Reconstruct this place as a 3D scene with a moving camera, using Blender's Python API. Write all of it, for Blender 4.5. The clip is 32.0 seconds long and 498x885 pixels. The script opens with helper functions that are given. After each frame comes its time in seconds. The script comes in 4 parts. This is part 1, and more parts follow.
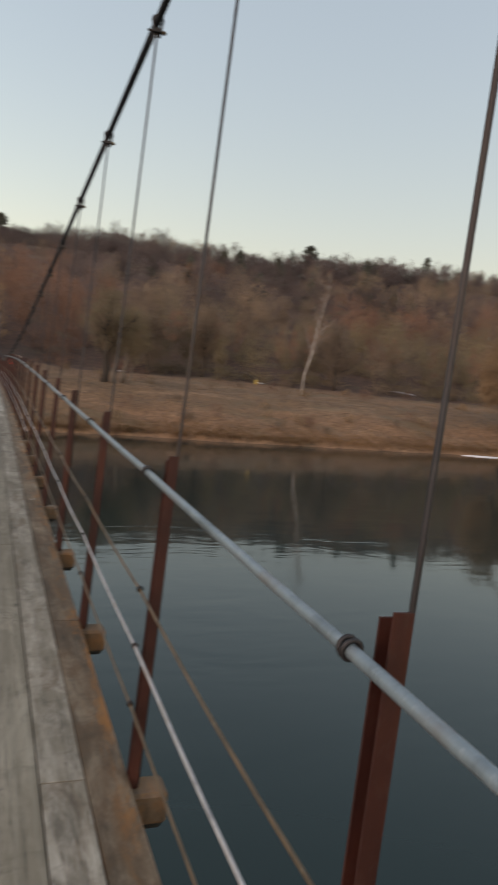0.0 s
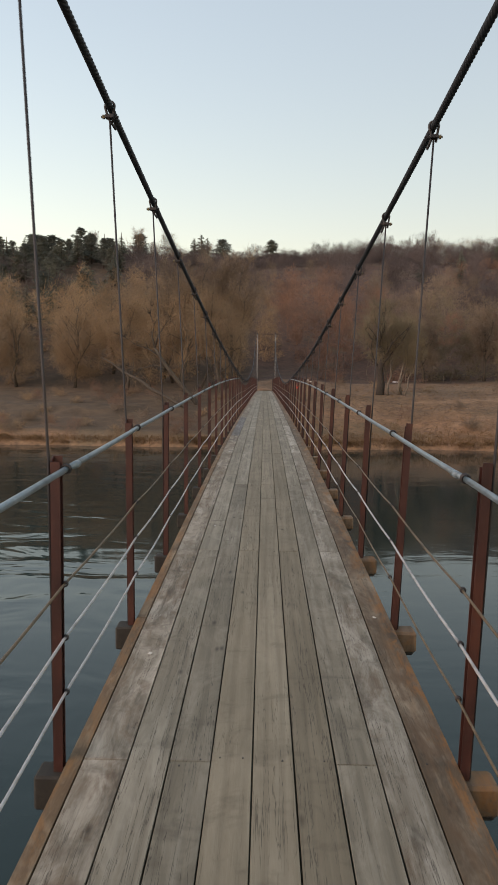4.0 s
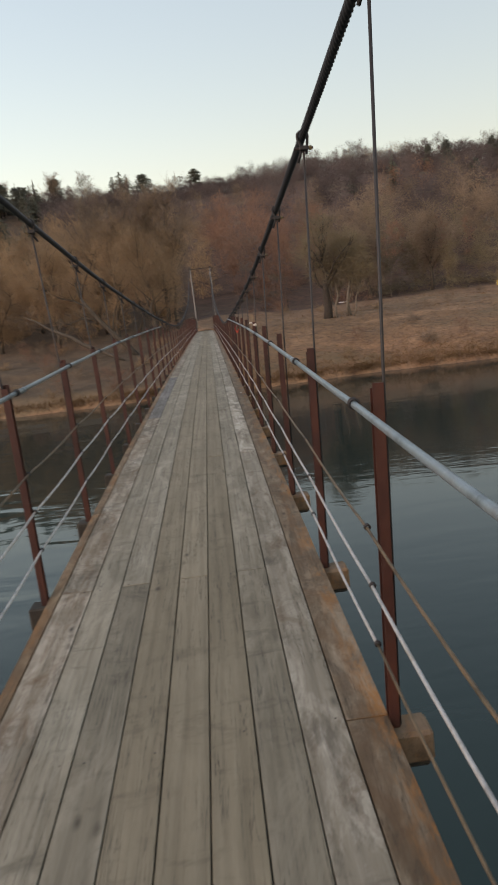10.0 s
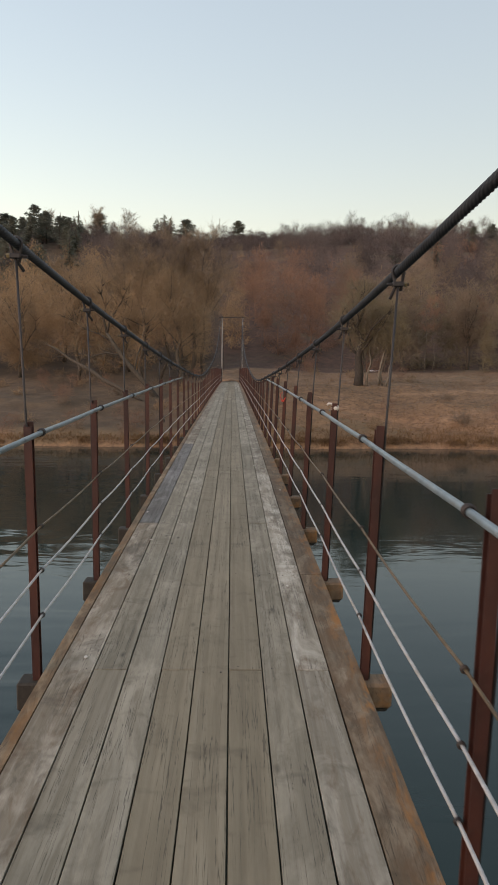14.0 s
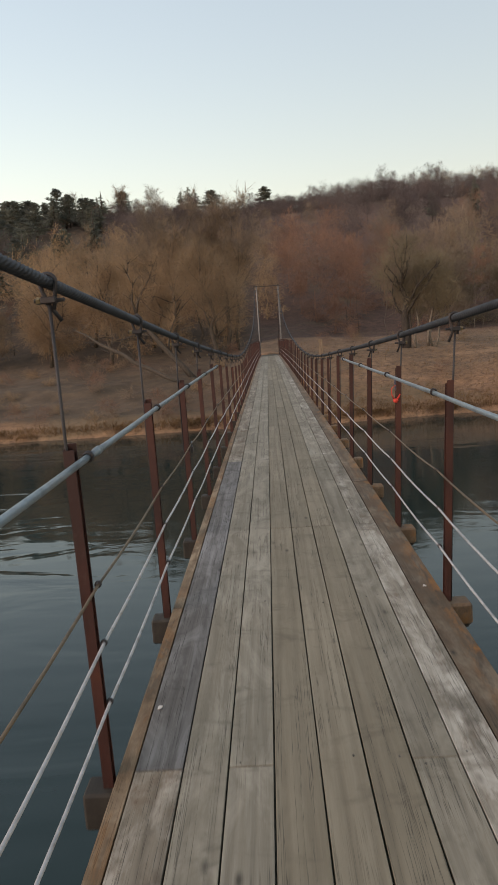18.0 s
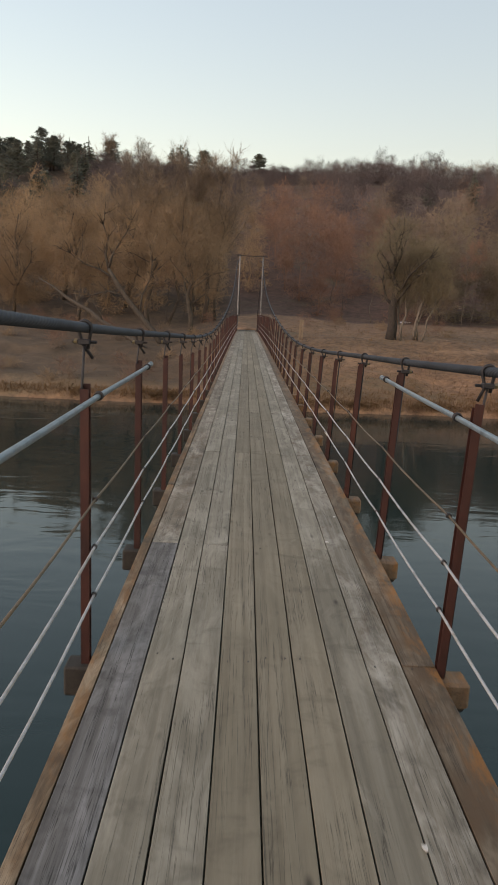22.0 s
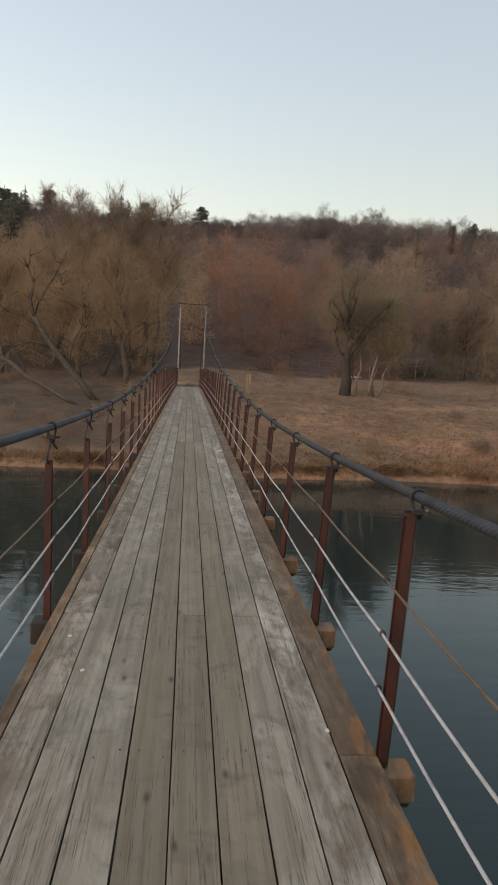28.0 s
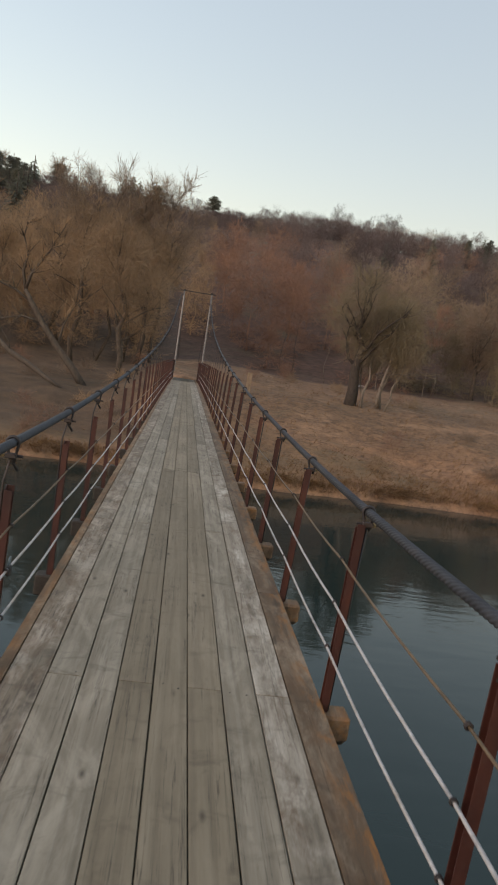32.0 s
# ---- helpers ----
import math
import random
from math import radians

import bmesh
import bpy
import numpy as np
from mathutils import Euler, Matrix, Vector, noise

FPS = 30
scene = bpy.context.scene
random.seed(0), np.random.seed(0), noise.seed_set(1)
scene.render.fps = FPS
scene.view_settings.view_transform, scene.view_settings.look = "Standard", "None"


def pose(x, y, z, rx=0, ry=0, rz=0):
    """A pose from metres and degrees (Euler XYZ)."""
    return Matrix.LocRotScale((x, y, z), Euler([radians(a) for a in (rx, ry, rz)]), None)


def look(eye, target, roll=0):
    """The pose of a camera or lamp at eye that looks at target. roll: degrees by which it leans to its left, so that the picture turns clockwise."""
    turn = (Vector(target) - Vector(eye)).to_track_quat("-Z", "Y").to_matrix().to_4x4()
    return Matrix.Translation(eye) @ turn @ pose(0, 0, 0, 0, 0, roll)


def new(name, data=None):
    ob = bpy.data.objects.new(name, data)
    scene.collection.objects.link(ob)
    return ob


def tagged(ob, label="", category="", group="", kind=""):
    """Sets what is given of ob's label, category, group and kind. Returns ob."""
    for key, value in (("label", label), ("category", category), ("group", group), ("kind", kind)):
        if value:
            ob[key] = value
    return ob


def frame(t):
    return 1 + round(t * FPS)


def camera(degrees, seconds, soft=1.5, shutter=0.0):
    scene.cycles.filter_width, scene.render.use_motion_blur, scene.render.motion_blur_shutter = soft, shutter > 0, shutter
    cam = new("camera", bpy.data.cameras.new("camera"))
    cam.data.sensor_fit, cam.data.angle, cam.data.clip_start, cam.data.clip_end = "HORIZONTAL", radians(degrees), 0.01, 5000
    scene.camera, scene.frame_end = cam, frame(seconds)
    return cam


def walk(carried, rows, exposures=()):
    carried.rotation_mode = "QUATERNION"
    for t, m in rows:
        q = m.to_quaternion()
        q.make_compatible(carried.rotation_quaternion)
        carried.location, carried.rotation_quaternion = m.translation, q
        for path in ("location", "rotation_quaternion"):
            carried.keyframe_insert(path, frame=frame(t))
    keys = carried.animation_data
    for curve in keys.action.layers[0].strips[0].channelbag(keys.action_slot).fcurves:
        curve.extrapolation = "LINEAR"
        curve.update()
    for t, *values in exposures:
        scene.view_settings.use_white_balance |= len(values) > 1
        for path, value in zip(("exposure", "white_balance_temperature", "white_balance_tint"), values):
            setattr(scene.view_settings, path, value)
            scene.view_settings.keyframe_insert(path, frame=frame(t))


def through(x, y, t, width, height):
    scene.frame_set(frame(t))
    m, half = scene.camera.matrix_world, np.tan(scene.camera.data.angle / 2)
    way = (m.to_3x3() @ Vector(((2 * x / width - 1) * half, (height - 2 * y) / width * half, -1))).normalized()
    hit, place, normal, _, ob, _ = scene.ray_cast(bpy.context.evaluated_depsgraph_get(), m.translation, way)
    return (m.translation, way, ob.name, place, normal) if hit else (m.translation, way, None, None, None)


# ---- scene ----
cam = camera(37.66, 32.0, shutter=0.35)
# seconds, x, y, z, yaw to the left, pitch up, roll
PATH = [
    (0, 0.167, 0.028, 1.350, -20.11, -5.03, 5.46),
    (0.5, 0.170, 0.193, 1.370, -29.14, -4.31, 5.51),
    (1, 0.019, 0.415, 1.410, -18.53, -5.58, 3.81),
    (1.5, 0.077, 0.816, 1.387, -0.80, -6.31, 0.98),
    (2, 0.050, 1.094, 1.408, 2.44, -5.42, 0.58),
    (2.5, -0.006, 1.400, 1.444, 2.63, -3.79, 0.94),
    (4.5, -0.015, 3.074, 1.438, 0.90, -5.63, 0.66),
    (5, 0.007, 3.460, 1.405, 0.65, -5.46, 1.95),
    (5.5, 0.033, 3.822, 1.446, -2.23, -5.16, 4.72),
    (6, 0.036, 4.218, 1.481, 0.83, -5.08, 0.33),
    (6.5, 0.008, 4.621, 1.464, 1.35, -4.86, 0.51),
    (7, 0.140, 5.015, 1.442, -1.07, -5.18, 1.07),
    (7.5, 0.184, 5.356, 1.490, 0.85, -6.98, 1.18),
    (8, 0.061, 5.743, 1.520, -1.01, -8.03, 5.78),
    (8.5, -0.030, 6.100, 1.481, -0.71, -8.93, 5.36),
    (9, -0.116, 6.440, 1.529, 4.68, -9.17, 0.63),
    (9.5, 0.017, 6.835, 1.548, 3.72, -9.49, -7.24),
    (10, 0.268, 7.168, 1.528, -2.03, -10.49, -6.83),
    (10.5, 0.207, 7.597, 1.527, -2.02, -12.32, 2.75),
    (11, 0.179, 7.940, 1.555, -1.79, -10.26, 5.69),
    (11.5, 0.063, 8.439, 1.544, 3.44, -9.29, 4.44),
    (12, 0.010, 8.768, 1.595, -1.52, -8.27, 5.56),
    (12.5, 0.072, 9.185, 1.594, -3.88, -7.15, 3.12),
    (13, 0.058, 9.589, 1.615, -2.42, -6.67, 2.11),
    (13.5, 0.109, 9.988, 1.616, -2.19, -5.88, 1.32),
    (15.5, 0.109, 11.856, 1.584, 1.64, -8.79, -1.36),
    (16, 0.113, 12.257, 1.615, -5.01, -7.95, 0.65),
    (16.5, 0.169, 12.773, 1.661, -1.67, -7.09, -2.33),
    (17, 0.064, 13.217, 1.628, -8.04, -11.07, 7.76),
    (17.5, 0.028, 13.676, 1.613, -5.47, -9.90, 2.53),
    (18, -0.121, 14.144, 1.664, 1.99, -8.48, -3.96),
    (18.5, -0.105, 14.544, 1.679, -5.52, -8.36, 0.91),
    (19, 0.018, 14.958, 1.678, 0.94, -8.54, -0.72),
    (19.5, 0.093, 15.375, 1.690, -2.89, -8.83, 3.84),
    (20, 0.203, 15.824, 1.662, 2.44, -8.51, -2.12),
    (20.5, 0.119, 16.273, 1.648, 5.64, -8.44, -3.49),
    (21, 0.016, 16.729, 1.665, -0.63, -9.09, 4.05),
    (21.5, -0.029, 17.257, 1.683, -0.38, -10.12, 2.66),
    (22, -0.149, 17.781, 1.705, -0.76, -10.65, 2.89),
    (22.5, -0.078, 18.283, 1.667, -3.71, -10.41, 1.94),
    (23, -0.139, 18.781, 1.642, 0.82, -10.18, -0.92),
    (23.5, -0.044, 19.218, 1.695, -3.97, -10.18, -0.81),
    (24, 0.091, 19.511, 1.689, -13.53, -11.48, 2.82),
    (24.4, 0.131, 19.840, 1.686, -30.50, -11.50, 3.73),
    (26.5, 0.089, 22.199, 1.660, -1.15, -7.66, 1.89),
    (27, 0.090, 22.693, 1.689, -2.85, -7.37, 2.41),
    (27.5, 0.075, 23.177, 1.678, -4.95, -7.03, 2.57),
    (28, -0.042, 23.709, 1.655, -5.03, -6.33, 3.22),
    (28.5, -0.115, 24.121, 1.669, -15.54, -5.56, 12.46),
    (29, -0.066, 24.608, 1.671, -2.82, -7.39, -0.86),
    (29.5, -0.032, 25.050, 1.666, 0.26, -8.45, -3.66),
    (30, 0.120, 25.533, 1.650, 3.02, -9.27, -2.07),
    (30.5, 0.154, 26.091, 1.621, -6.58, -10.51, 12.22),
    (31, 0.190, 26.474, 1.655, -7.30, -7.95, 5.98),
    (31.5, 0.037, 26.944, 1.683, -3.92, -6.83, 3.22),
    (32, -0.093, 27.354, 1.679, -5.84, -6.48, 8.68),
]


def aim(x, y, z, yaw, pitch, roll):
    a, p = radians(yaw), radians(pitch)
    way = Vector((-math.sin(a) * math.cos(p), math.cos(a) * math.cos(p), math.sin(p)))
    return look((x, y, z), Vector((x, y, z)) + way, roll)


walk(cam, [(r[0], aim(*r[1:])) for r in PATH], [(0.0, 1.66, 7480, 29), (1.0, 1.71, 7480, 29), (2.0, 1.84, 7480, 29), (23.2, 1.84, 7480, 29), (24.0, 1.76, 7480, 29), (24.6, 1.56, 7480, 29), (26.0, 1.84, 7480, 29), (32.0, 1.84, 7480, 29)])

# ---- world and light: clear sky after sunset, soft and nearly shadowless ----
world = bpy.data.worlds.new("dusk_sky")
scene.world = world
world.use_nodes = True
wn = world.node_tree.nodes
sky = wn.new("ShaderNodeTexSky")
sky.sky_type = "NISHITA"
sky.sun_disc = False
sky.sun_elevation = radians(18.0)
sky.sun_rotation = radians(124.0)
sky.air_density, sky.dust_density, sky.ozone_density = 1.9, 0.3, 2.3
wn["Background"].inputs["Strength"].default_value = 0.064
haze = wn.new("ShaderNodeMixRGB")
haze.inputs["Fac"].default_value, haze.inputs["Color2"].default_value = 0.4, (2.42, 3.46, 3.84, 1)
world.node_tree.links.new(sky.outputs["Color"], haze.inputs["Color1"])
world.node_tree.links.new(haze.outputs["Color"], wn["Background"].inputs["Color"])
sun_data = bpy.data.lights.new("sun", "SUN")
sun_data.energy, sun_data.angle, sun_data.color = 0.88, radians(60), (1.0, 0.86, 0.74)
sun = new("sun", sun_data)
sun.matrix_world = look((-82, -55, 32), (0, 0, 0))


# ---- materials ----
def material(name, base, rough=0.7, metal=0.0):
    m = bpy.data.materials.new(name)
    m.use_nodes = True
    b = m.node_tree.nodes["Principled BSDF"]
    b.inputs["Base Color"].default_value = (*base, 1)
    b.inputs["Roughness"].default_value = rough
    b.inputs["Metallic"].default_value = metal
    return m


def node(m, kind, **given):
    n = m.node_tree.nodes.new(kind)
    for k, v in given.items():
        n.inputs[k.replace("_", " ")].default_value = v
    return n


def join(m, a, b):
    m.node_tree.links.new(a, b)


def coords(m, scale=(1, 1, 1), shift=True):
    """Object coordinates, stretched, and shifted from object to object."""
    tc = node(m, "ShaderNodeTexCoord")
    mp = node(m, "ShaderNodeMapping")
    mp.inputs["Scale"].default_value = scale
    join(m, tc.outputs["Object"], mp.inputs["Vector"])
    if shift:
        oi = node(m, "ShaderNodeObjectInfo")
        mul = m.node_tree.nodes.new("ShaderNodeMath")
        mul.operation = "MULTIPLY"
        mul.inputs[1].default_value = 57.0
        join(m, oi.outputs["Random"], mul.inputs[0])
        join(m, mul.outputs[0], mp.inputs["Location"])
    return mp.outputs["Vector"]


def noise_of(m, vec, scale, detail=4.0, rough=0.6, distort=0.0):
    n = node(m, "ShaderNodeTexNoise", Scale=scale, Detail=detail, Roughness=rough, Distortion=distort)
    if vec is not None:
        join(m, vec, n.inputs["Vector"])
    return n.outputs["Fac"]


def ramp(m, fac, *stops):
    r = m.node_tree.nodes.new("ShaderNodeValToRGB")
    els = r.color_ramp.elements
    while len(els) < len(stops):
        els.new(0.5)
    for e, (p, c) in zip(els, stops):
        e.position = p
        e.color = (*c, 1) if len(c) == 3 else c
    join(m, fac, r.inputs["Fac"])
    return r.outputs["Color"]


def mix(m, fac, a, b, how="MIX"):
    n = m.node_tree.nodes.new("ShaderNodeMix")
    n.data_type, n.blend_type = "RGBA", how
    for sock, v in ((n.inputs[0], fac), (n.inputs[6], a), (n.inputs[7], b)):
        if isinstance(v, (int, float)):
            sock.default_value = v
        elif isinstance(v, tuple):
            sock.default_value = (*v, 1)
        else:
            join(m, v, sock)
    return n.outputs[2]


def paint(m, colour):
    join(m, colour, m.node_tree.nodes["Principled BSDF"].inputs["Base Color"])


def bump(m, height, strength=0.3, distance=0.01):
    n = node(m, "ShaderNodeBump", Strength=strength, Distance=distance)
    join(m, height, n.inputs["Height"])
    join(m, n.outputs["Normal"], m.node_tree.nodes["Principled BSDF"].inputs["Normal"])


def position(m):
    tc = node(m, "ShaderNodeTexCoord")
    sep = node(m, "ShaderNodeSeparateXYZ")
    join(m, tc.outputs["Object"], sep.inputs[0])
    return sep


def maths(m, how, a, b=0.0):
    n = m.node_tree.nodes.new("ShaderNodeMath")
    n.operation = how
    for sock, v in ((n.inputs[0], a), (n.inputs[1], b)):
        if isinstance(v, (int, float)):
            sock.default_value = v
        else:
            join(m, v, sock)
    return n.outputs[0]


def wood_material(name, pale, mid, dark, film=0.5, brown=0.0, lichen=0.0, cracks=1.0):
    """Old sawn softwood: cathedral grain, drying cracks, knots, a pale weathered film, damp stains and lichen."""
    m = material(name, mid, 0.80)
    wave = node(m, "ShaderNodeTexWave", Scale=5.0, Distortion=7.0, Detail=3.0, Detail_Scale=0.7, Detail_Roughness=0.6)
    wave.bands_direction = "X"
    join(m, coords(m, (1.0, 0.07, 0.3)), wave.inputs["Vector"])
    rings = wave.outputs["Fac"]
    grain = noise_of(m, coords(m, (22, 0.7, 22)), 1.0, 5, 0.6, 0.8)
    fine = noise_of(m, coords(m, (150, 7, 150)), 1.0, 4, 0.75)
    c = ramp(m, grain, (0.2, tuple((a + b) / 2 for a, b in zip(mid, dark))), (0.5, mid), (0.8, pale))
    c = mix(m, ramp(m, rings, (0.05, (0.34, 0.34, 0.34)), (0.4, (0, 0, 0))), c, dark)
    c = mix(m, 0.13, c, ramp(m, fine, (0.35, dark), (0.65, pale)))
    patch = noise_of(m, coords(m, (7.0, 1.8, 7.0)), 1.0, 7, 0.7, 0.7)
    c = mix(m, ramp(m, patch, (0.46, (0, 0, 0)), (0.66, (film, film, film))), c, tuple(min(0.6, v * 1.3 + 0.02) for v in pale))
    cross = noise_of(m, coords(m, (4.0, 6.5, 4.0)), 1.0, 7, 0.72, 0.5)
    c = mix(m, ramp(m, cross, (0.54, (0, 0, 0)), (0.68, (0.55, 0.55, 0.55))), c, tuple(v * 0.9 for v in dark))
    dim = noise_of(m, coords(m, (0.8, 0.5, 0.8)), 1.0, 3, 0.5)
    c = mix(m, 1.0, c, ramp(m, dim, (0.3, (0.80, 0.79, 0.76)), (0.7, (1.12, 1.12, 1.12))), "MULTIPLY")
    crack = noise_of(m, coords(m, (38, 0.45, 38)), 1.0, 5, 0.6, 0.3)
    here = noise_of(m, coords(m, (3, 1.1, 3)), 1.0, 3, 0.5)
    line = ramp(m, crack, (0.488, (0, 0, 0)), (0.5, (1, 1, 1)), (0.512, (0, 0, 0)))
    line = maths(m, "MULTIPLY", line, ramp(m, here, (0.62 - 0.2 * cracks, (0, 0, 0)), (0.72 - 0.2 * cracks, (0.9, 0.9, 0.9))))
    c = mix(m, line, c, tuple(v * 0.3 for v in dark))
    knots = node(m, "ShaderNodeTexVoronoi", Scale=1.0, Randomness=1.0)
    join(m, coords(m, (8.0, 3.0, 1.0)), knots.inputs["Vector"])
    some = noise_of(m, coords(m, (2.3, 1.7, 2.3)), 1.0, 2, 0.5)
    spot = maths(m, "MULTIPLY", ramp(m, knots.outputs["Distance"], (0.03, (1, 1, 1)), (0.07, (0.5, 0.5, 0.5)), (0.13, (0, 0, 0))), ramp(m, some, (0.41, (0, 0, 0)), (0.51, (0.9, 0.9, 0.9))))
    c = mix(m, spot, c, tuple(v * 0.42 for v in dark))
    if brown:
        dirt = noise_of(m, coords(m, (9, 3.6, 9)), 1.0, 8, 0.72, 0.6)
        c = mix(m, ramp(m, dirt, (0.56 - brown * 0.25, (0, 0, 0)), (0.74 - brown * 0.25, (0.8, 0.8, 0.8))), c, (0.098, 0.056, 0.027))
        damp = noise_of(m, coords(m, (6, 1.6, 6)), 1.0, 6, 0.7, 0.4)
        c = mix(m, ramp(m, damp, (0.54, (0, 0, 0)), (0.66, (0.75, 0.75, 0.75))), c, tuple(v * 0.75 for v in dark))
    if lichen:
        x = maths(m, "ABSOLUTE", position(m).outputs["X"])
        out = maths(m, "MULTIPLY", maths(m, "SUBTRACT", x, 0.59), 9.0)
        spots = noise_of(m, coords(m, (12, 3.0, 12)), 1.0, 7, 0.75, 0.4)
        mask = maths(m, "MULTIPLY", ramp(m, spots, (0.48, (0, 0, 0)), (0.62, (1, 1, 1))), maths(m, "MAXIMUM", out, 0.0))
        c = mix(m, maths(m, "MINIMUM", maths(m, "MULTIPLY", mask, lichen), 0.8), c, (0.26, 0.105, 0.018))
    oi = node(m, "ShaderNodeObjectInfo")
    c = mix(m, 1.0, c, ramp(m, oi.outputs["Random"], (0.0, (0.84, 0.82, 0.78)), (0.5, (1.0, 0.985, 0.95)), (1.0, (1.12, 1.11, 1.09))), "MULTIPLY")
    paint(m, c)
    bump(m, mix(m, 0.4, mix(m, 0.4, grain, rings), mix(m, 0.5, fine, crack)), 0.55, 0.004)
    return m


MAT = {}
MAT["plank"] = wood_material("weathered_grey_plank", (0.268, 0.252, 0.207), (0.194, 0.177, 0.137), (0.098, 0.086, 0.064), 0.5)
MAT["worn"] = wood_material("worn_brown_plank", (0.232, 0.206, 0.153), (0.187, 0.163, 0.117), (0.104, 0.086, 0.059), 0.22)
MAT["white"] = wood_material("bleached_plank", (0.350, 0.338, 0.300), (0.226, 0.206, 0.165), (0.110, 0.095, 0.071), 0.75, 0.14)
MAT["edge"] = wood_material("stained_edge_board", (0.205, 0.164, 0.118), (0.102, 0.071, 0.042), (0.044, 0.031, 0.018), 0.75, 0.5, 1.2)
MAT["scuffed"] = wood_material("scuffed_grey_brown_board", (0.296, 0.274, 0.232), (0.180, 0.156, 0.118), (0.080, 0.066, 0.048), 0.75, 0.24)
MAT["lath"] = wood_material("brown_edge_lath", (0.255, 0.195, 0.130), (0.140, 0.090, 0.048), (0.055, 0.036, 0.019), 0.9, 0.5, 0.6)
MAT["old"] = wood_material("cracked_blue_grey_board", (0.250, 0.258, 0.268), (0.120, 0.117, 0.112), (0.040, 0.038, 0.036), 0.5, 0.0, 0.0, 2.2)
# Dark timber, taken to near black with the under-deck shade put in.
MAT["beam"] = wood_material("shaded_beam_timber", (0.042, 0.036, 0.027), (0.024, 0.021, 0.016), (0.011, 0.010, 0.008), 0.3, 0.0)
MAT["beam_new"] = wood_material("tan_beam_end", (0.205, 0.142, 0.092), (0.140, 0.090, 0.054), (0.062, 0.040, 0.024), 0.4, 0.2, 0.3)


def rusty(name, base, rust, pale, gloss=0.55):
    m = material(name, base, gloss, 0.15)
    big = noise_of(m, coords(m, (7, 7, 3)), 1.0, 6, 0.65)
    small = noise_of(m, coords(m, (60, 60, 30)), 1.0, 4, 0.7)
    c = ramp(m, big, (0.36, tuple(v * 0.6 for v in base)), (0.5, base), (0.66, rust))
    c = mix(m, ramp(m, small, (0.55, (0, 0, 0)), (0.75, (0.7, 0.7, 0.7))), c, pale)
    paint(m, c)
    bump(m, small, 0.3, 0.002)
    return m


MAT["post"] = rusty("red_oxide_paint", (0.042, 0.0112, 0.0076), (0.064, 0.0180, 0.0100), (0.056, 0.031, 0.025))
MAT["rust"] = rusty("rusty_wire", (0.11, 0.078, 0.045), (0.14, 0.092, 0.05), (0.19, 0.16, 0.11))
MAT["rail"] = rusty("galvanised_pipe", (0.158, 0.216, 0.246), (0.140, 0.163, 0.172), (0.26, 0.315, 0.335), 0.36)
MAT["rope"] = rusty("pale_wire_rope", (0.38, 0.39, 0.395), (0.28, 0.265, 0.24), (0.48, 0.49, 0.49))
MAT["cable"] = rusty("steel_cable", (0.026, 0.032, 0.040), (0.032, 0.036, 0.042), (0.060, 0.064, 0.068), 0.65)
MAT["iron"] = rusty("dark_iron", (0.020, 0.020, 0.022), (0.034, 0.024, 0.019), (0.045, 0.040, 0.037), 0.6)
MAT["pylon"] = rusty("grey_painted_steel", (0.22, 0.215, 0.205), (0.17, 0.16, 0.145), (0.30, 0.30, 0.29), 0.6)


def bark_material(name, pale, dark, stretch=0.35):
    m = material(name, pale, 0.9)
    n = noise_of(m, coords(m, (9, 9, 9 * stretch)), 1.0, 6, 0.7)
    paint(m, ramp(m, n, (0.35, dark), (0.65, pale)))
    bump(m, n, 0.5, 0.03)
    return m


MAT["bark"] = bark_material("grey_brown_bark", (0.095, 0.076, 0.056), (0.032, 0.026, 0.020))
MAT["pale_bark"] = bark_material("pale_grey_bark", (0.20, 0.17, 0.135), (0.07, 0.058, 0.045))
MAT["dark_bark"] = bark_material("dark_wet_bark", (0.050, 0.040, 0.031), (0.020, 0.016, 0.013))
MAT["birch"] = bark_material("birch_bark", (0.55, 0.52, 0.48), (0.20, 0.175, 0.15), 3.0)


def twig_material(name, a, b, through=0.45):
    """Thin twigs or blades, lit from both their sides."""
    m = material(name, a, 0.9)
    g = node(m, "ShaderNodeNewGeometry")
    c = ramp(m, g.outputs["Random Per Island"], (0.0, a), (1.0, b))
    big = noise_of(m, coords(m, (0.11, 0.11, 0.11), False), 1.0, 4, 0.6)
    c = mix(m, 1.0, c, ramp(m, big, (0.34, (0.66, 0.67, 0.70)), (0.66, (1.26, 1.22, 1.16))), "MULTIPLY")
    oi = node(m, "ShaderNodeObjectInfo")
    c = mix(m, 1.0, c, ramp(m, oi.outputs["Random"], (0.0, (0.86, 0.88, 0.90)), (1.0, (1.12, 1.09, 1.04))), "MULTIPLY")
    paint(m, c)
    t = node(m, "ShaderNodeBsdfTranslucent")
    join(m, c, t.inputs["Color"])
    both = node(m, "ShaderNodeMixShader", Fac=through)
    join(m, m.node_tree.nodes["Principled BSDF"].outputs[0], both.inputs[1])
    join(m, t.outputs[0], both.inputs[2])
    join(m, both.outputs[0], m.node_tree.nodes["Material Output"].inputs["Surface"])
    return m


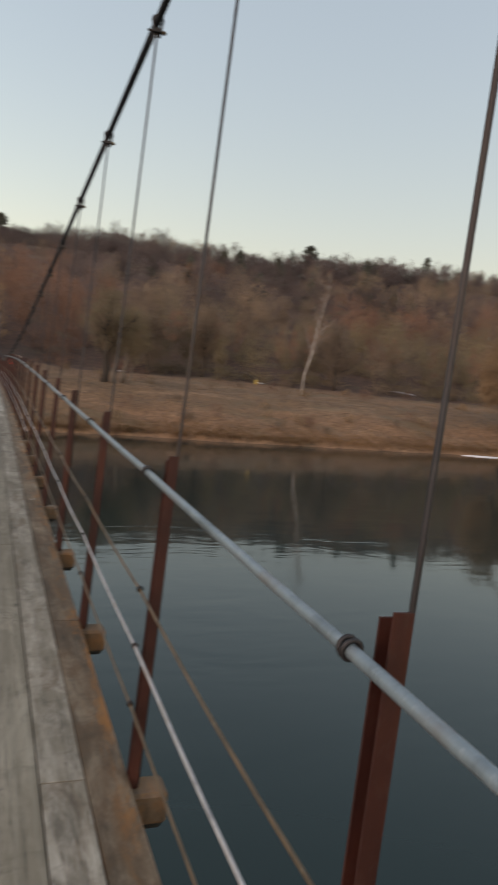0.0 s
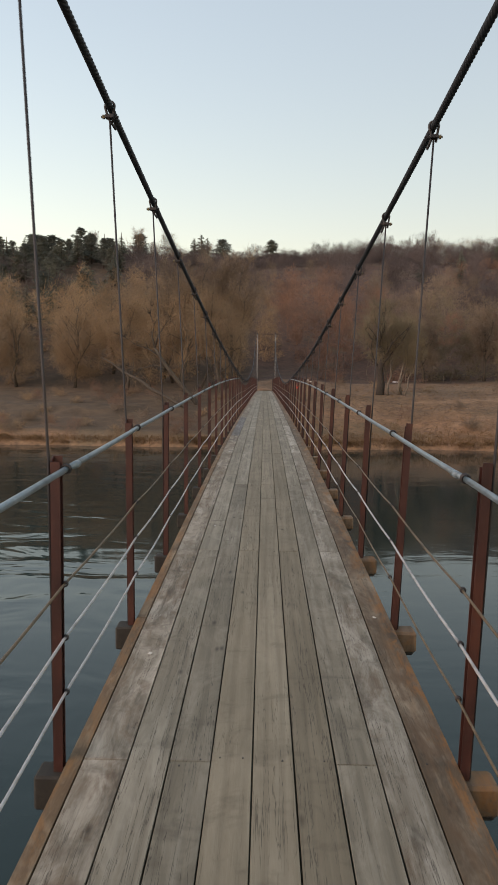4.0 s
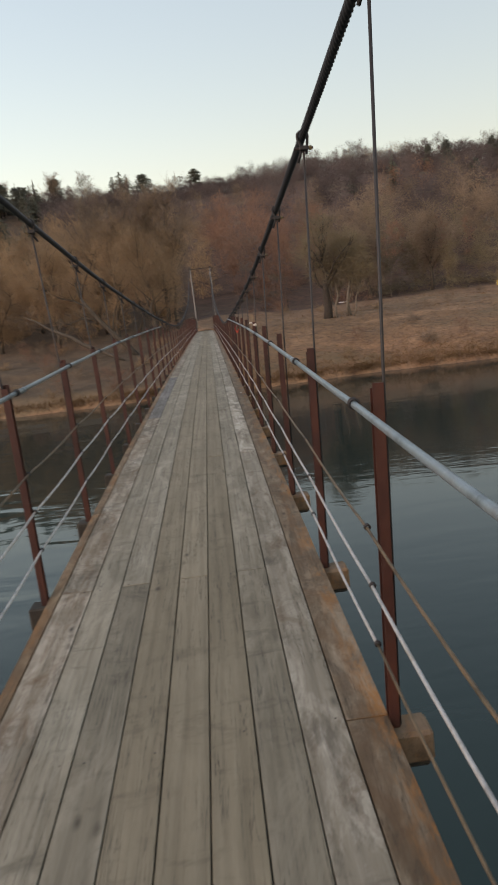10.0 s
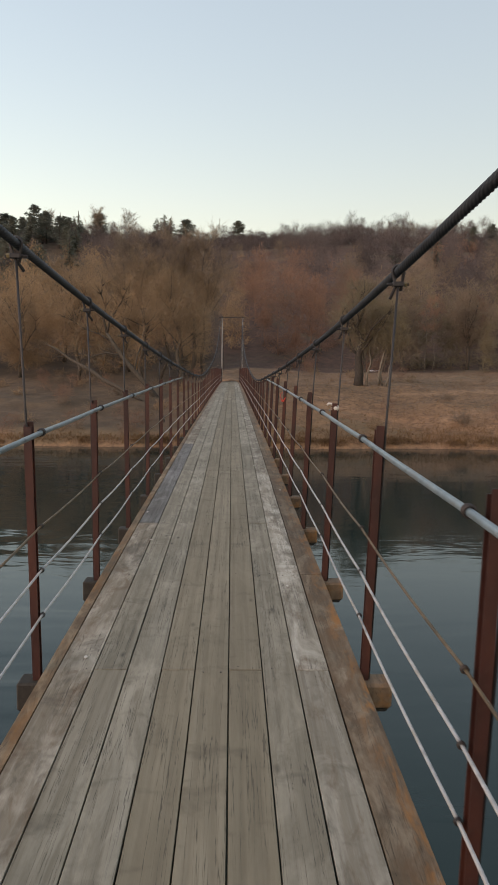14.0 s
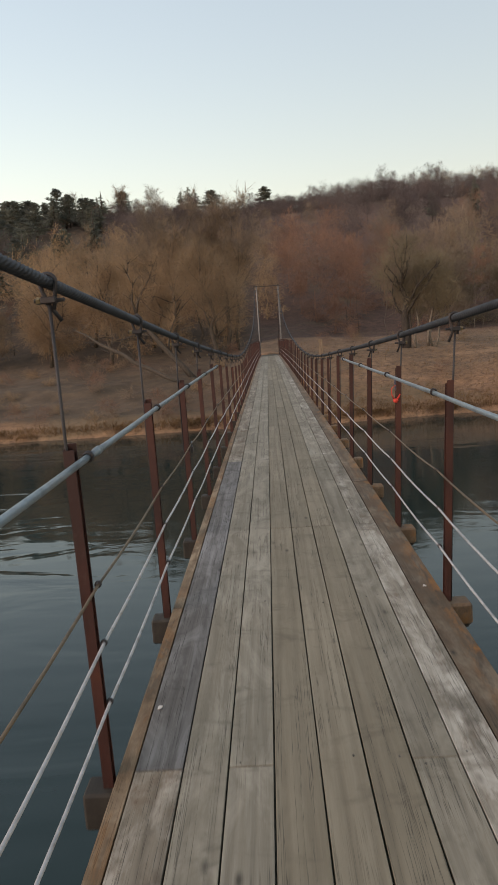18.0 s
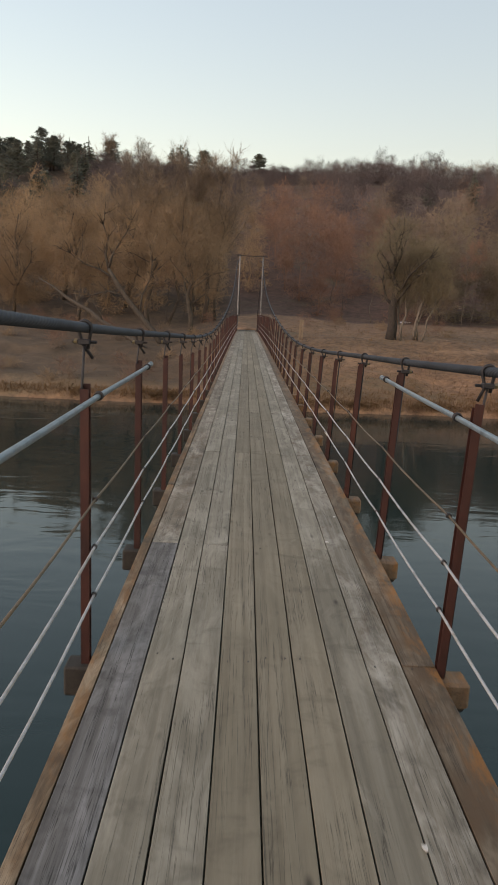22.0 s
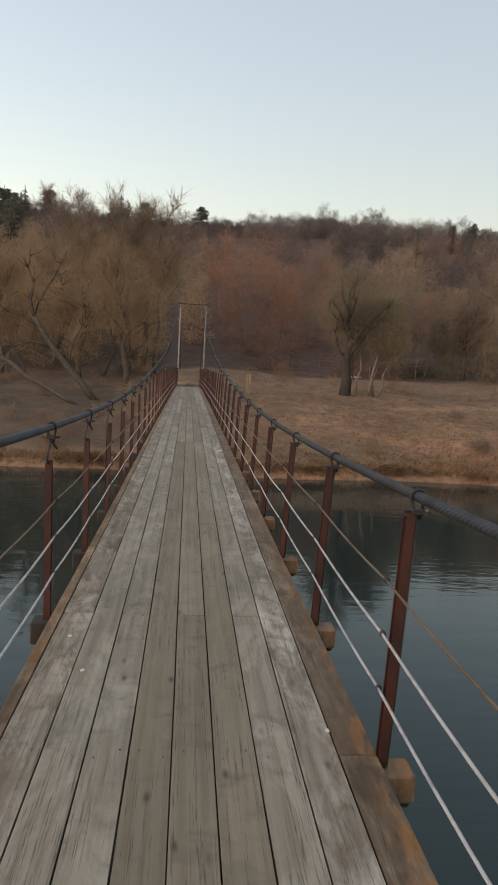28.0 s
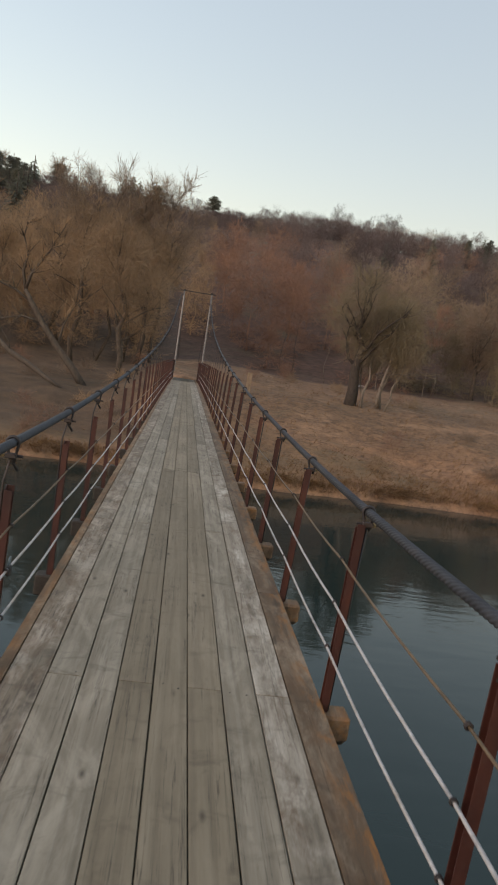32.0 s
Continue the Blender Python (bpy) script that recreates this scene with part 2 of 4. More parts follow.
MAT["twig_brown"] = twig_material("brown_twigs", (0.217, 0.165, 0.122), (0.271, 0.208, 0.154))
MAT["twig_red"] = twig_material("reddish_twigs", (0.232, 0.138, 0.098), (0.290, 0.172, 0.122))
MAT["twig_willow"] = twig_material("ochre_willow_twigs", (0.287, 0.202, 0.125), (0.364, 0.260, 0.163))
MAT["twig_olive"] = twig_material("olive_twigs", (0.206, 0.168, 0.106), (0.265, 0.218, 0.140))
MAT["twig_grey"] = twig_material("grey_twigs", (0.09, 0.072, 0.072), (0.12, 0.098, 0.095), 0.3)
# Needle tones made paler: the haze over the hill is in the colour.
MAT["needle"] = twig_material("hazed_needles", (0.120, 0.134, 0.112), (0.170, 0.182, 0.150), 0.55)
MAT["grass"] = twig_material("dry_grass", (0.15, 0.086, 0.04), (0.29, 0.176, 0.086))


def ground_material():
    """Dry meadow: a pale lip at the water, rusty slope, an olive hollow, tan turf, leaf litter under the woods."""
    m = material("bank_ground", (0.2, 0.15, 0.09), 0.95)
    v = coords(m, (1, 1, 1), False)
    big = noise_of(m, coords(m, (0.05, 0.16, 0.15), False), 1.0, 5, 0.6, 0.6)
    mid = noise_of(m, v, 0.7, 6, 0.68)
    fine = noise_of(m, v, 6.0, 5, 0.7)
    p = position(m)
    x, y = p.outputs["X"], p.outputs["Y"]
    inland = maths(m, "SUBTRACT", maths(m, "SUBTRACT", y, 64.5), maths(m, "MULTIPLY", maths(m, "MULTIPLY", x, x), 0.0010))
    shore = inland
    inland = maths(m, "ADD", shore, maths(m, "MULTIPLY", maths(m, "SUBTRACT", big, 0.5), 14.0))
    c = ramp(m, maths(m, "MULTIPLY", inland, 0.04), (0.0, (0.286, 0.144, 0.056)), (0.05, (0.182, 0.081, 0.030)), (0.22, (0.237, 0.108, 0.039)), (0.40, (0.092, 0.056, 0.024)), (0.60, (0.086, 0.052, 0.023)), (0.74, (0.226, 0.124, 0.056)), (0.95, (0.165, 0.088, 0.041)))
    c = mix(m, 0.5, c, ramp(m, mid, (0.3, (0.055, 0.028, 0.012)), (0.5, (0.143, 0.072, 0.029)), (0.7, (0.275, 0.142, 0.061))))
    pale = noise_of(m, coords(m, (0.10, 0.35, 0.3), False), 1.0, 6, 0.66, 0.5)
    c = mix(m, ramp(m, pale, (0.54, (0, 0, 0)), (0.64, (0.6, 0.6, 0.6))), c, (0.264, 0.149, 0.072))
    c = mix(m, 0.3, c, ramp(m, fine, (0.3, (0.050, 0.029, 0.015)), (0.7, (0.231, 0.133, 0.066))))
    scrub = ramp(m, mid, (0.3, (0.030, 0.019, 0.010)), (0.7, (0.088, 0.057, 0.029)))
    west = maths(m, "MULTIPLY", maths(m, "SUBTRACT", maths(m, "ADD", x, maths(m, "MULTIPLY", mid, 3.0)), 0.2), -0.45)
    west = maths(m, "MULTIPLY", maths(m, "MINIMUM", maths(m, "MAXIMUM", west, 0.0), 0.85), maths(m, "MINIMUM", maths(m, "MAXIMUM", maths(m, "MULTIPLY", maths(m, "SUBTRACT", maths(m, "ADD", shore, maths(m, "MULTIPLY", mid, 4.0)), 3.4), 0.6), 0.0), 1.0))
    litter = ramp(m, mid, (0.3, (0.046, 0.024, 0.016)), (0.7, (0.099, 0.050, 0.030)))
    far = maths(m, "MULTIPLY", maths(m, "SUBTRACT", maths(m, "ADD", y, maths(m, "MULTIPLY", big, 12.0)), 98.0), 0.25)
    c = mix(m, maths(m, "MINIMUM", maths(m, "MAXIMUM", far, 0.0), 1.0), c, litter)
    # Waterline band: wet soil, with the undercut lip's shade put into its colour.
    wet_shade = maths(m, "MULTIPLY", maths(m, "SUBTRACT", maths(m, "ADD", p.outputs["Z"], maths(m, "MULTIPLY", fine, 0.25)), -4.66), -5.0)
    c = mix(m, maths(m, "MINIMUM", maths(m, "MAXIMUM", wet_shade, 0.0), 0.9), c, (0.024, 0.013, 0.008))
    tufts = noise_of(m, coords(m, (1.6, 2.6, 1.6), False), 1.0, 7, 0.75, 0.6)
    c = mix(m, 1.0, c, ramp(m, tufts, (0.36, (0.50, 0.52, 0.55)), (0.5, (0.98, 0.98, 0.98)), (0.66, (1.30, 1.28, 1.22))), "MULTIPLY")
    moss = noise_of(m, coords(m, (0.09, 0.2, 0.2), False), 1.0, 5, 0.65, 0.5)
    c = mix(m, ramp(m, moss, (0.52, (0, 0, 0)), (0.64, (0.55, 0.55, 0.55))), c, (0.098, 0.078, 0.040))
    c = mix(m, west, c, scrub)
    hs = node(m, "ShaderNodeHueSaturation", Saturation=0.88, Value=1.12)
    join(m, c, hs.inputs["Color"])
    paint(m, hs.outputs["Color"])
    bump(m, mix(m, 0.5, mid, fine), 0.6, 0.15)
    return m


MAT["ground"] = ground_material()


def water_material():
    """Deep slow river: glassy on one side of the bridge, broad wind ripples on the other."""
    m = material("river_water", (0.010, 0.024, 0.023), 0.05)
    b = m.node_tree.nodes["Principled BSDF"]
    b.inputs["IOR"].default_value = 1.33
    calm = noise_of(m, coords(m, (0.035, 0.09, 1), False), 1.0, 4, 0.6)
    w1 = noise_of(m, coords(m, (0.22, 0.46, 1), False), 1.0, 3, 0.45, 0.9)
    w2 = noise_of(m, coords(m, (0.9, 2.6, 1), False), 1.0, 3, 0.5, 0.4)
    side = maths(m, "MINIMUM", maths(m, "MAXIMUM", maths(m, "MULTIPLY", maths(m, "ADD", position(m).outputs["X"], 0.5), -0.14), 0.0), 1.0)
    swell = node(m, "ShaderNodeBump", Distance=0.22)
    join(m, w1, swell.inputs["Height"])
    calmer = ramp(m, calm, (0.40, (0.03, 0.03, 0.03)), (0.68, (0.10, 0.10, 0.10)))
    gust = maths(m, "MULTIPLY", side, ramp(m, calm, (0.40, (0.03, 0.03, 0.03)), (0.64, (0.42, 0.42, 0.42))))
    join(m, maths(m, "ADD", calmer, gust), swell.inputs["Strength"])
    n = node(m, "ShaderNodeBump", Distance=0.03)
    join(m, w2, n.inputs["Height"])
    breeze = noise_of(m, coords(m, (0.05, 0.07, 1), False), 1.0, 4, 0.6)
    chop = ramp(m, breeze, (0.40, (0.05, 0.05, 0.05)), (0.64, (0.26, 0.26, 0.26)))
    join(m, maths(m, "ADD", maths(m, "MULTIPLY", chop, maths(m, "SUBTRACT", 1.0, maths(m, "MULTIPLY", side, 0.88))), maths(m, "MULTIPLY", gust, 0.12)), n.inputs["Strength"])
    join(m, swell.outputs["Normal"], n.inputs["Normal"])
    join(m, n.outputs["Normal"], b.inputs["Normal"])
    return m


MAT["water"] = water_material()
MAT["plain_red"] = material("red_cloth", (0.55, 0.05, 0.03), 0.8)
MAT["pale_wood"] = bark_material("pale_cut_wood", (0.24, 0.175, 0.115), (0.15, 0.105, 0.068), 0.2)
MAT["yellow"] = material("yellow_paint", (0.42, 0.30, 0.07), 0.6)
MAT["brass"] = rusty("yellowed_zinc", (0.16, 0.125, 0.06), (0.12, 0.085, 0.045), (0.25, 0.21, 0.13), 0.4)
MAT["snow"] = material("old_snow", (0.62, 0.62, 0.64), 0.6)
MAT["tape"] = material("dark_blue_tape", (0.035, 0.04, 0.065), 0.45)
MAT["plastic"] = material("yellowed_white_plastic", (0.50, 0.475, 0.43), 0.5)


# ---- mesh tools ----
def mesh_of(bm, name, mat, smooth=False):
    me = bpy.data.meshes.new(name)
    bm.to_mesh(me)
    bm.free()
    me.materials.append(mat)
    if smooth:
        me.polygons.foreach_set("use_smooth", [True] * len(me.polygons))
    return me


def part(name, bm, mat, parent, label="", smooth=False, at=None):
    """Links a bmesh, or a mesh, as one mesh object under a thing or a part."""
    me = bm if isinstance(bm, bpy.types.Mesh) else mesh_of(bm, name, mat, smooth)
    ob = new(name, me)
    ob.parent = parent
    if at is not None:
        ob.location = at
    return tagged(ob, label)


def thing(name, label, category, at=(0, 0, 0), group="", kind=""):
    ob = new(name)
    ob.location = at
    ob.empty_display_size = 0.2
    return tagged(ob, label, category, group, kind)


def box(bm, x0, x1, y0, y1, z0, z1, edge=0.0):
    r = bmesh.ops.create_cube(bm, size=1.0)
    for v in r["verts"]:
        v.co = Vector((x0 if v.co.x < 0 else x1, y0 if v.co.y < 0 else y1, z0 if v.co.z < 0 else z1))
    if edge:
        es = list({e for v in r["verts"] for e in v.link_edges})
        bmesh.ops.bevel(bm, geom=es, offset=edge, segments=1, affect="EDGES")
    return bm


def tube(bm, pts, radii, sides=8, closed=False, cap=True):
    """A round bar along a line of points."""
    pts = [Vector(p) for p in pts]
    if not isinstance(radii, (list, tuple)):
        radii = [radii] * len(pts)
    rings, side = [], None
    n = len(pts)
    for i, p in enumerate(pts):
        a = pts[(i - 1) % n] if closed or i > 0 else p
        b = pts[(i + 1) % n] if closed or i < n - 1 else p
        d = (b - a).normalized()
        if side is None:
            side = d.orthogonal().normalized()
        side = (side - d * side.dot(d)).normalized()
        other = d.cross(side)
        rings.append([bm.verts.new(p + radii[i] * (side * math.cos(q) + other * math.sin(q))) for q in (2 * math.pi * k / sides for k in range(sides))])
    for i in range(n if closed else n - 1):
        a, b = rings[i], rings[(i + 1) % n]
        for k in range(sides):
            bm.faces.new((a[k], a[(k + 1) % sides], b[(k + 1) % sides], b[k]))
    if cap and not closed:
        bm.faces.new(rings[0][::-1])
        bm.faces.new(rings[-1])
    return bm


def ring(bm, centre, axis, radius, wire, sides=6, around=14):
    axis = Vector(axis).normalized()
    u = axis.orthogonal().normalized()
    v = axis.cross(u)
    return tube(bm, [Vector(centre) + radius * (u * math.cos(q) + v * math.sin(q)) for q in (2 * math.pi * k / around for k in range(around))], wire, sides, True)


def quads_mesh(name, corners, mat):
    """A mesh of loose quads from an array of shape (n, 4, 3)."""
    n = len(corners)
    me = bpy.data.meshes.new(name)
    me.vertices.add(4 * n)
    me.vertices.foreach_set("co", np.ascontiguousarray(corners, dtype=np.float32).ravel())
    me.loops.add(4 * n)
    me.loops.foreach_set("vertex_index", np.arange(4 * n, dtype=np.int32))
    me.polygons.add(n)
    me.polygons.foreach_set("loop_start", np.arange(0, 4 * n, 4, dtype=np.int32))
    me.update(calc_edges=True)
    me.materials.append(mat)
    return me


def strips(base, tip, width, rng):
    """Thin tapered strips from base to tip points, turned at random about their length."""
    d = tip - base
    d /= np.linalg.norm(d, axis=1, keepdims=True) + 1e-9
    s = np.cross(d, rng.normal(size=d.shape))
    s /= np.linalg.norm(s, axis=1, keepdims=True) + 1e-9
    w = np.reshape(width, (-1, 1)) * s / 2
    return np.stack([base - w, base + w, tip + w * 0.4, tip - w * 0.4], 1)


# ---- the lie of the land and of the bridge ----
WATER = -4.85
PITCH = 1.40          # from post to post
FIRST, LAST = -6, 49  # posts, counted from the first one seen


def lerp_table(v, table):
    xs, zs = zip(*table)
    return float(np.interp(v, xs, zs))


def deck_z(y):
    """The deck's gentle camber, rounded between its knots."""
    table = ((-10, -0.30), (2.3, 0.0), (8, 0.16), (13.5, 0.28), (20, 0.31), (26, 0.30), (30, 0.27), (38, 0.25), (48, 0.20), (60, 0.10), (72, -0.08), (90, -0.1))
    return sum(lerp_table(y + d, table) for d in (-2, -1, 0, 1, 2)) / 5


def post_y(i):
    return 2.305 + PITCH * i


def cable_z(y):
    """The hang of the main cables, rounded between its knots."""
    table = ((-24, 0.4), (-8, 4.95), (0, 3.45), (3.7, 3.02), (7.9, 2.55), (12.1, 2.12), (14.9, 1.855), (17.6, 1.675), (20.5, 1.50), (21.9, 1.43), (24.7, 1.30), (26.1, 1.22), (28.9, 1.13),
             (31, 1.11), (33, 1.14), (36, 1.21), (41, 1.42), (46, 1.70), (53, 2.24), (60, 2.98), (68, 4.05), (76.75, 5.40), (95, -0.2))
    return sum(lerp_table(y + d, table) for d in ((-1.2, -0.6, 0, 0.6, 1.2) if -6 < y < 75 else (0,))) / (5 if -6 < y < 75 else 1)


def cable_x(y):
    return 0.755 + 0.08 * min(1.9, ((y - 32) / 27) ** 2)


def cable_place(s, y):
    """Across and height of the main cable on side s: the upstream one hangs higher and nearer."""
    if s > 0:
        return cable_x(y), cable_z(y)
    near = max(0.0, min(1.0, (60 - y) / 12))
    return -cable_x(y) + 0.03 * near * max(0.0, min(1.0, (y - 10) / 6)), cable_z(y) + 0.09 * near


def side_drop(s, y):
    """The deck's upstream side sinks a little past the middle of the span."""
    return -0.035 * max(0.0, min(1.0, (y - 21) / 6)) if s < 0 else 0.0


def water_edge(x):
    return 64.6 + 0.7 * noise.noise((x * 0.11, 0, 9)) + (0.0010 * x * x if x > 0 else 0.0007 * x * x) if abs(x) < 70 else (69.5 if x > 0 else 68.0) + 0.02 * (abs(x) - 70)


def ground_z(x, y):
    d = y - water_edge(x)
    if y < 25:
        d = -6.0 - y
        z = lerp_table(d, ((-6, -6.8), (0, -4.9), (0.7, -4.2), (8, -0.8), (12, -0.35), (60, 0.5), (1500, 8)))
    else:
        z = lerp_table(d, ((-6, -6.8), (0, -4.95), (0.3, -4.42), (2.0, -3.75), (7, -2.0), (11.5, -0.75), (14, -0.5), (34, 1.0), (45, 4.0), (70, 12.5), (105, 24.3), (130, 28.8), (150, 29.6), (190, 29), (1500, 34)))
        z *= 1 + 0.0021 * max(0.0, min(200.0, x - 20)) * (d > 34)
        z -= 1.2 * max(0.0, min(1.0, (-x - 2) / 4)) * max(0.0, min(1.0, (d - 2) / 6)) * max(0.0, min(1.0, (34 - d) / 10))
        w = max(0.0, 1 - abs(x) / 2.6) * max(0.0, min(1.0, (y - 69.5) / 2.0)) * (y < 95)
        z += min(1.0, w * 1.6) * max(0.0, 0.0 - z)
    if y > 25 and 0.2 < d < 30:
        z += (0.20 * noise.noise((x * 0.55, y * 0.7, 7)) + 0.13 * noise.noise((x * 1.1, y * 1.3, 8))) * min(1.0, d)
    return z + (0.42 if 60 < y < 100 else 0.30) * (noise.noise((x * 0.13, y * 0.13, 0)) + 0.5 * noise.noise((x * 0.4, y * 0.4, 3))) * min(1, max(0, abs(d) / 4)) + 2.5 * max(0, min(1, (d - 40) / 60)) * noise.noise((x * 0.02, y * 0.02, 5))


def axis_steps(lo, a, b, hi, step):
    far = [b + 6.0 * (1.35 ** k - 1) for k in range(1, 17)]
    near = [a - 6.0 * (1.35 ** k - 1) for k in range(1, 17)]
    return sorted([max(lo, v) for v in near]) + list(np.arange(a, b + 0.01, step)) + [min(hi, v) for v in far]


def build_ground():
    xs = axis_steps(-1500, -70, 150, 1500, 1.0)
    ys = axis_steps(-1500, -16, 2, -16, 2.0)[:-16] + list(np.arange(4, 62, 6)) + list(np.arange(62, 84, 0.5)) + list(np.arange(84, 250, 3)) + [260, 280, 320, 400, 550, 800, 1500]
    verts = [(x, y, ground_z(x, y)) for y in ys for x in xs]
    n = len(xs)
    faces = [(j * n + i, j * n + i + 1, j * n + i + 1 + n, j * n + i + n) for j in range(len(ys) - 1) for i in range(n - 1)]
    me = bpy.data.meshes.new("ground")
    me.from_pydata(verts, [], faces)
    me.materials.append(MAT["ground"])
    me.polygons.foreach_set("use_smooth", [True] * len(me.polygons))
    tagged(new("ground", me), "dry tan grass and bare earth on the river banks and hillside", "ground", kind="structure")


build_ground()


def build_water():
    bm = bmesh.new()
    bmesh.ops.create_grid(bm, x_segments=60, y_segments=8, size=1.0)
    for v in bm.verts:
        v.co = Vector((v.co.x * 1500, 29 + v.co.y * 85 if abs(v.co.y) < 0.99 else 29 + v.co.y * 90, WATER))
    for v in bm.verts:
        v.co.y = max(-12.0, min(120.0, v.co.y))
    tagged(new("water", mesh_of(bm, "water", MAT["water"], True)), "dark calm river water with small ripples", "river", kind="structure")


build_water()


# ---- trees ----
def branch_tree(rng, height, radius, spread, limbs, lean=(0, 0), fork=0.25, droop=0.0, subs=3, bend=0.02):
    """Lines of a bare tree: a list of (points, radii), and the ends and ways of its thin branches."""
    lines, ends = [], []
    top = np.array([lean[0], lean[1], height])
    n = 7
    wob = rng.normal(0, bend * height, (n, 3))
    wob[0] = 0
    trunk = np.array([top * (i / (n - 1)) * (0.9) for i in range(n)]) + wob
    lines.append((trunk, [radius * (1 - 0.85 * i / (n - 1)) for i in range(n)]))
    for k in range(limbs):
        f = fork + (1 - fork) * (k + rng.random()) / limbs
        f = min(f, 0.98)
        base = np.array([np.interp(f * (n - 1), range(n), trunk[:, c]) for c in range(3)])
        a = k * 2.4 + rng.normal(0, 0.5)
        length = spread * (1.15 - 0.75 * f) * rng.uniform(0.7, 1.2)
        out = np.array([math.cos(a), math.sin(a), 0.0])
        pts = [base]
        d = out * 0.8 + np.array([0, 0, 0.75 + 0.3 * f])
        for s in range(4):
            d = d / np.linalg.norm(d) + rng.normal(0, 0.22, 3) + np.array([0, 0, 0.12 - droop])
            pts.append(pts[-1] + d / np.linalg.norm(d) * length / 4)
        r0 = radius * 0.45 * (1.05 - f)
        lines.append((np.array(pts), [max(0.012, r0 * (1 - 0.2 * s)) for s in range(5)]))
        for s in range(1, 5):
            for _ in range(subs):
                dd = (pts[s] - pts[s - 1]) / (length / 4) * 0.7 + rng.normal(0, 0.65, 3) + np.array([0, 0, 0.25 - droop])
                dd /= np.linalg.norm(dd)
                l2 = length * rng.uniform(0.18, 0.42)
                e = pts[s] + dd * l2
                lines.append((np.array([pts[s], pts[s] + dd * l2 * 0.5 + rng.normal(0, 0.03 * l2, 3), e]), [max(0.01, r0 * 0.3), max(0.008, r0 * 0.2), 0.006]))
                ends.append((pts[s], e, dd))
    return lines, ends


def twig_quads(rng, ends, per, length, width, droop=0.0, fuzz=0.6):
    b = np.repeat(np.array([e[0] for e in ends]), per, 0)
    t = np.repeat(np.array([e[1] for e in ends]), per, 0)
    w = np.repeat(np.array([e[2] for e in ends]), per, 0)
    f = rng.random((len(b), 1)) ** 0.7
    p = b + (t - b) * (0.2 + 0.85 * f)
    d = w * 0.7 + rng.normal(0, fuzz, w.shape) + np.array([0, 0, 0.25 - droop])
    d /= np.linalg.norm(d, axis=1, keepdims=True)
    ln = length * rng.uniform(0.5, 1.3, (len(b), 1))
    return strips(p, p + d * ln, width * rng.uniform(0.6, 1.2, len(b)), rng)


def crown_quads(rng, n, h, wide, low, length, width, hang=0.0):
    """A cloud of thin twigs gathered in rounded clumps that make up a lumpy crown."""
    tall = (1 - low) * h / 2
    axes = np.array([wide, wide, tall])
    u = rng.normal(0, 1, (22, 3))
    u /= np.linalg.norm(u, axis=1, keepdims=True)
    hub = u * rng.uniform(0.35, 0.80, (22, 1)) * axes
    size = rng.uniform(0.20, 0.38, 22)
    k = rng.integers(0, 22, n)
    v = rng.normal(0, 1, (n, 3))
    v /= np.linalg.norm(v, axis=1, keepdims=True)
    q = hub[k] + v * rng.random((n, 1)) ** 0.45 * size[k, None] * (axes * 0.6 + axes.min() * 0.4)
    p = q + np.array([0, 0, low * h + tall])
    d = v * 0.8 + q / axes * 0.4 + np.array([0, 0, 0.3 - hang]) + rng.normal(0, 0.8, (n, 3))
    d /= np.linalg.norm(d, axis=1, keepdims=True)
    return strips(p, p + d * length * rng.uniform(0.5, 1.3, (n, 1)), width * rng.uniform(0.5, 1.2, n), rng)


def limb_quads(rng, lines):
    out = []
    for pts, rad in lines:
        out.append(strips(pts[:-1], pts[1:], 2 * np.array(rad[:-1]), rng))
    return np.concatenate(out)


def wood_mesh(name, lines, mat, least=0.0, sides=6):
    bm = bmesh.new()
    for pts, rad in lines:
        if rad[0] >= least:
            tube(bm, pts, list(rad), sides if rad[0] > 0.05 else 4)
    return mesh_of(bm, name, mat, True)


def bare_tree(name, label, at, seed, height, radius, spread, limbs, twig, per=16, lean=(0, 0), length=0.9, width=0.035, bark="bark", fork=0.25, droop=0.0, cloud=0, low=0.2, bend=0.02):
    rng = np.random.default_rng(seed)
    lines, ends = branch_tree(rng, height, radius, spread, limbs, lean, fork, droop, 3, bend)
    ob = thing(name, label, "tree", (at[0], at[1], ground_z(*at) - 0.1))
    part("trunk", wood_mesh("trunk", lines, MAT[bark]), None, ob)
    q = twig_quads(rng, ends, per, length, width, droop)
    if cloud:
        q = np.concatenate([q, crown_quads(rng, cloud, height * 1.05, spread * 0.95, low, 0.7, width, 0.3) + np.array([lean[0] * 0.6, lean[1] * 0.6, 0])])
    part("crown", quads_mesh("crown", q, MAT[twig]), None, ob)
    return ob


def spruce_quads(rng, height, spread):
    base, tip, wid = [], [], []
    levels = int(height * 2.2)
    for i in range(levels):
        f = i / levels
        z = height * (0.12 + 0.88 * f)
        r = spread * (1 - f) ** 0.85 + 0.1
        for k in range(int(9 - 4 * f)):
            a = rng.uniform(0, 6.28)
            l = r * rng.uniform(0.7, 1.1)
            b = np.array([0, 0, z])
            e = np.array([math.cos(a) * l, math.sin(a) * l, z - 0.28 * l])
            for s in range(4):
                g = (s + 0.5) / 4
                p = b + (e - b) * g
                base.append(p)
                tip.append(p + (e - b) * 0.3 + rng.normal(0, 0.18, 3) * l * 0.6 + np.array([0, 0, -0.12]))
                wid.append(0.34 * l * (1.1 - g) + 0.12)
    return strips(np.array(base), np.array(tip), np.array(wid), rng)


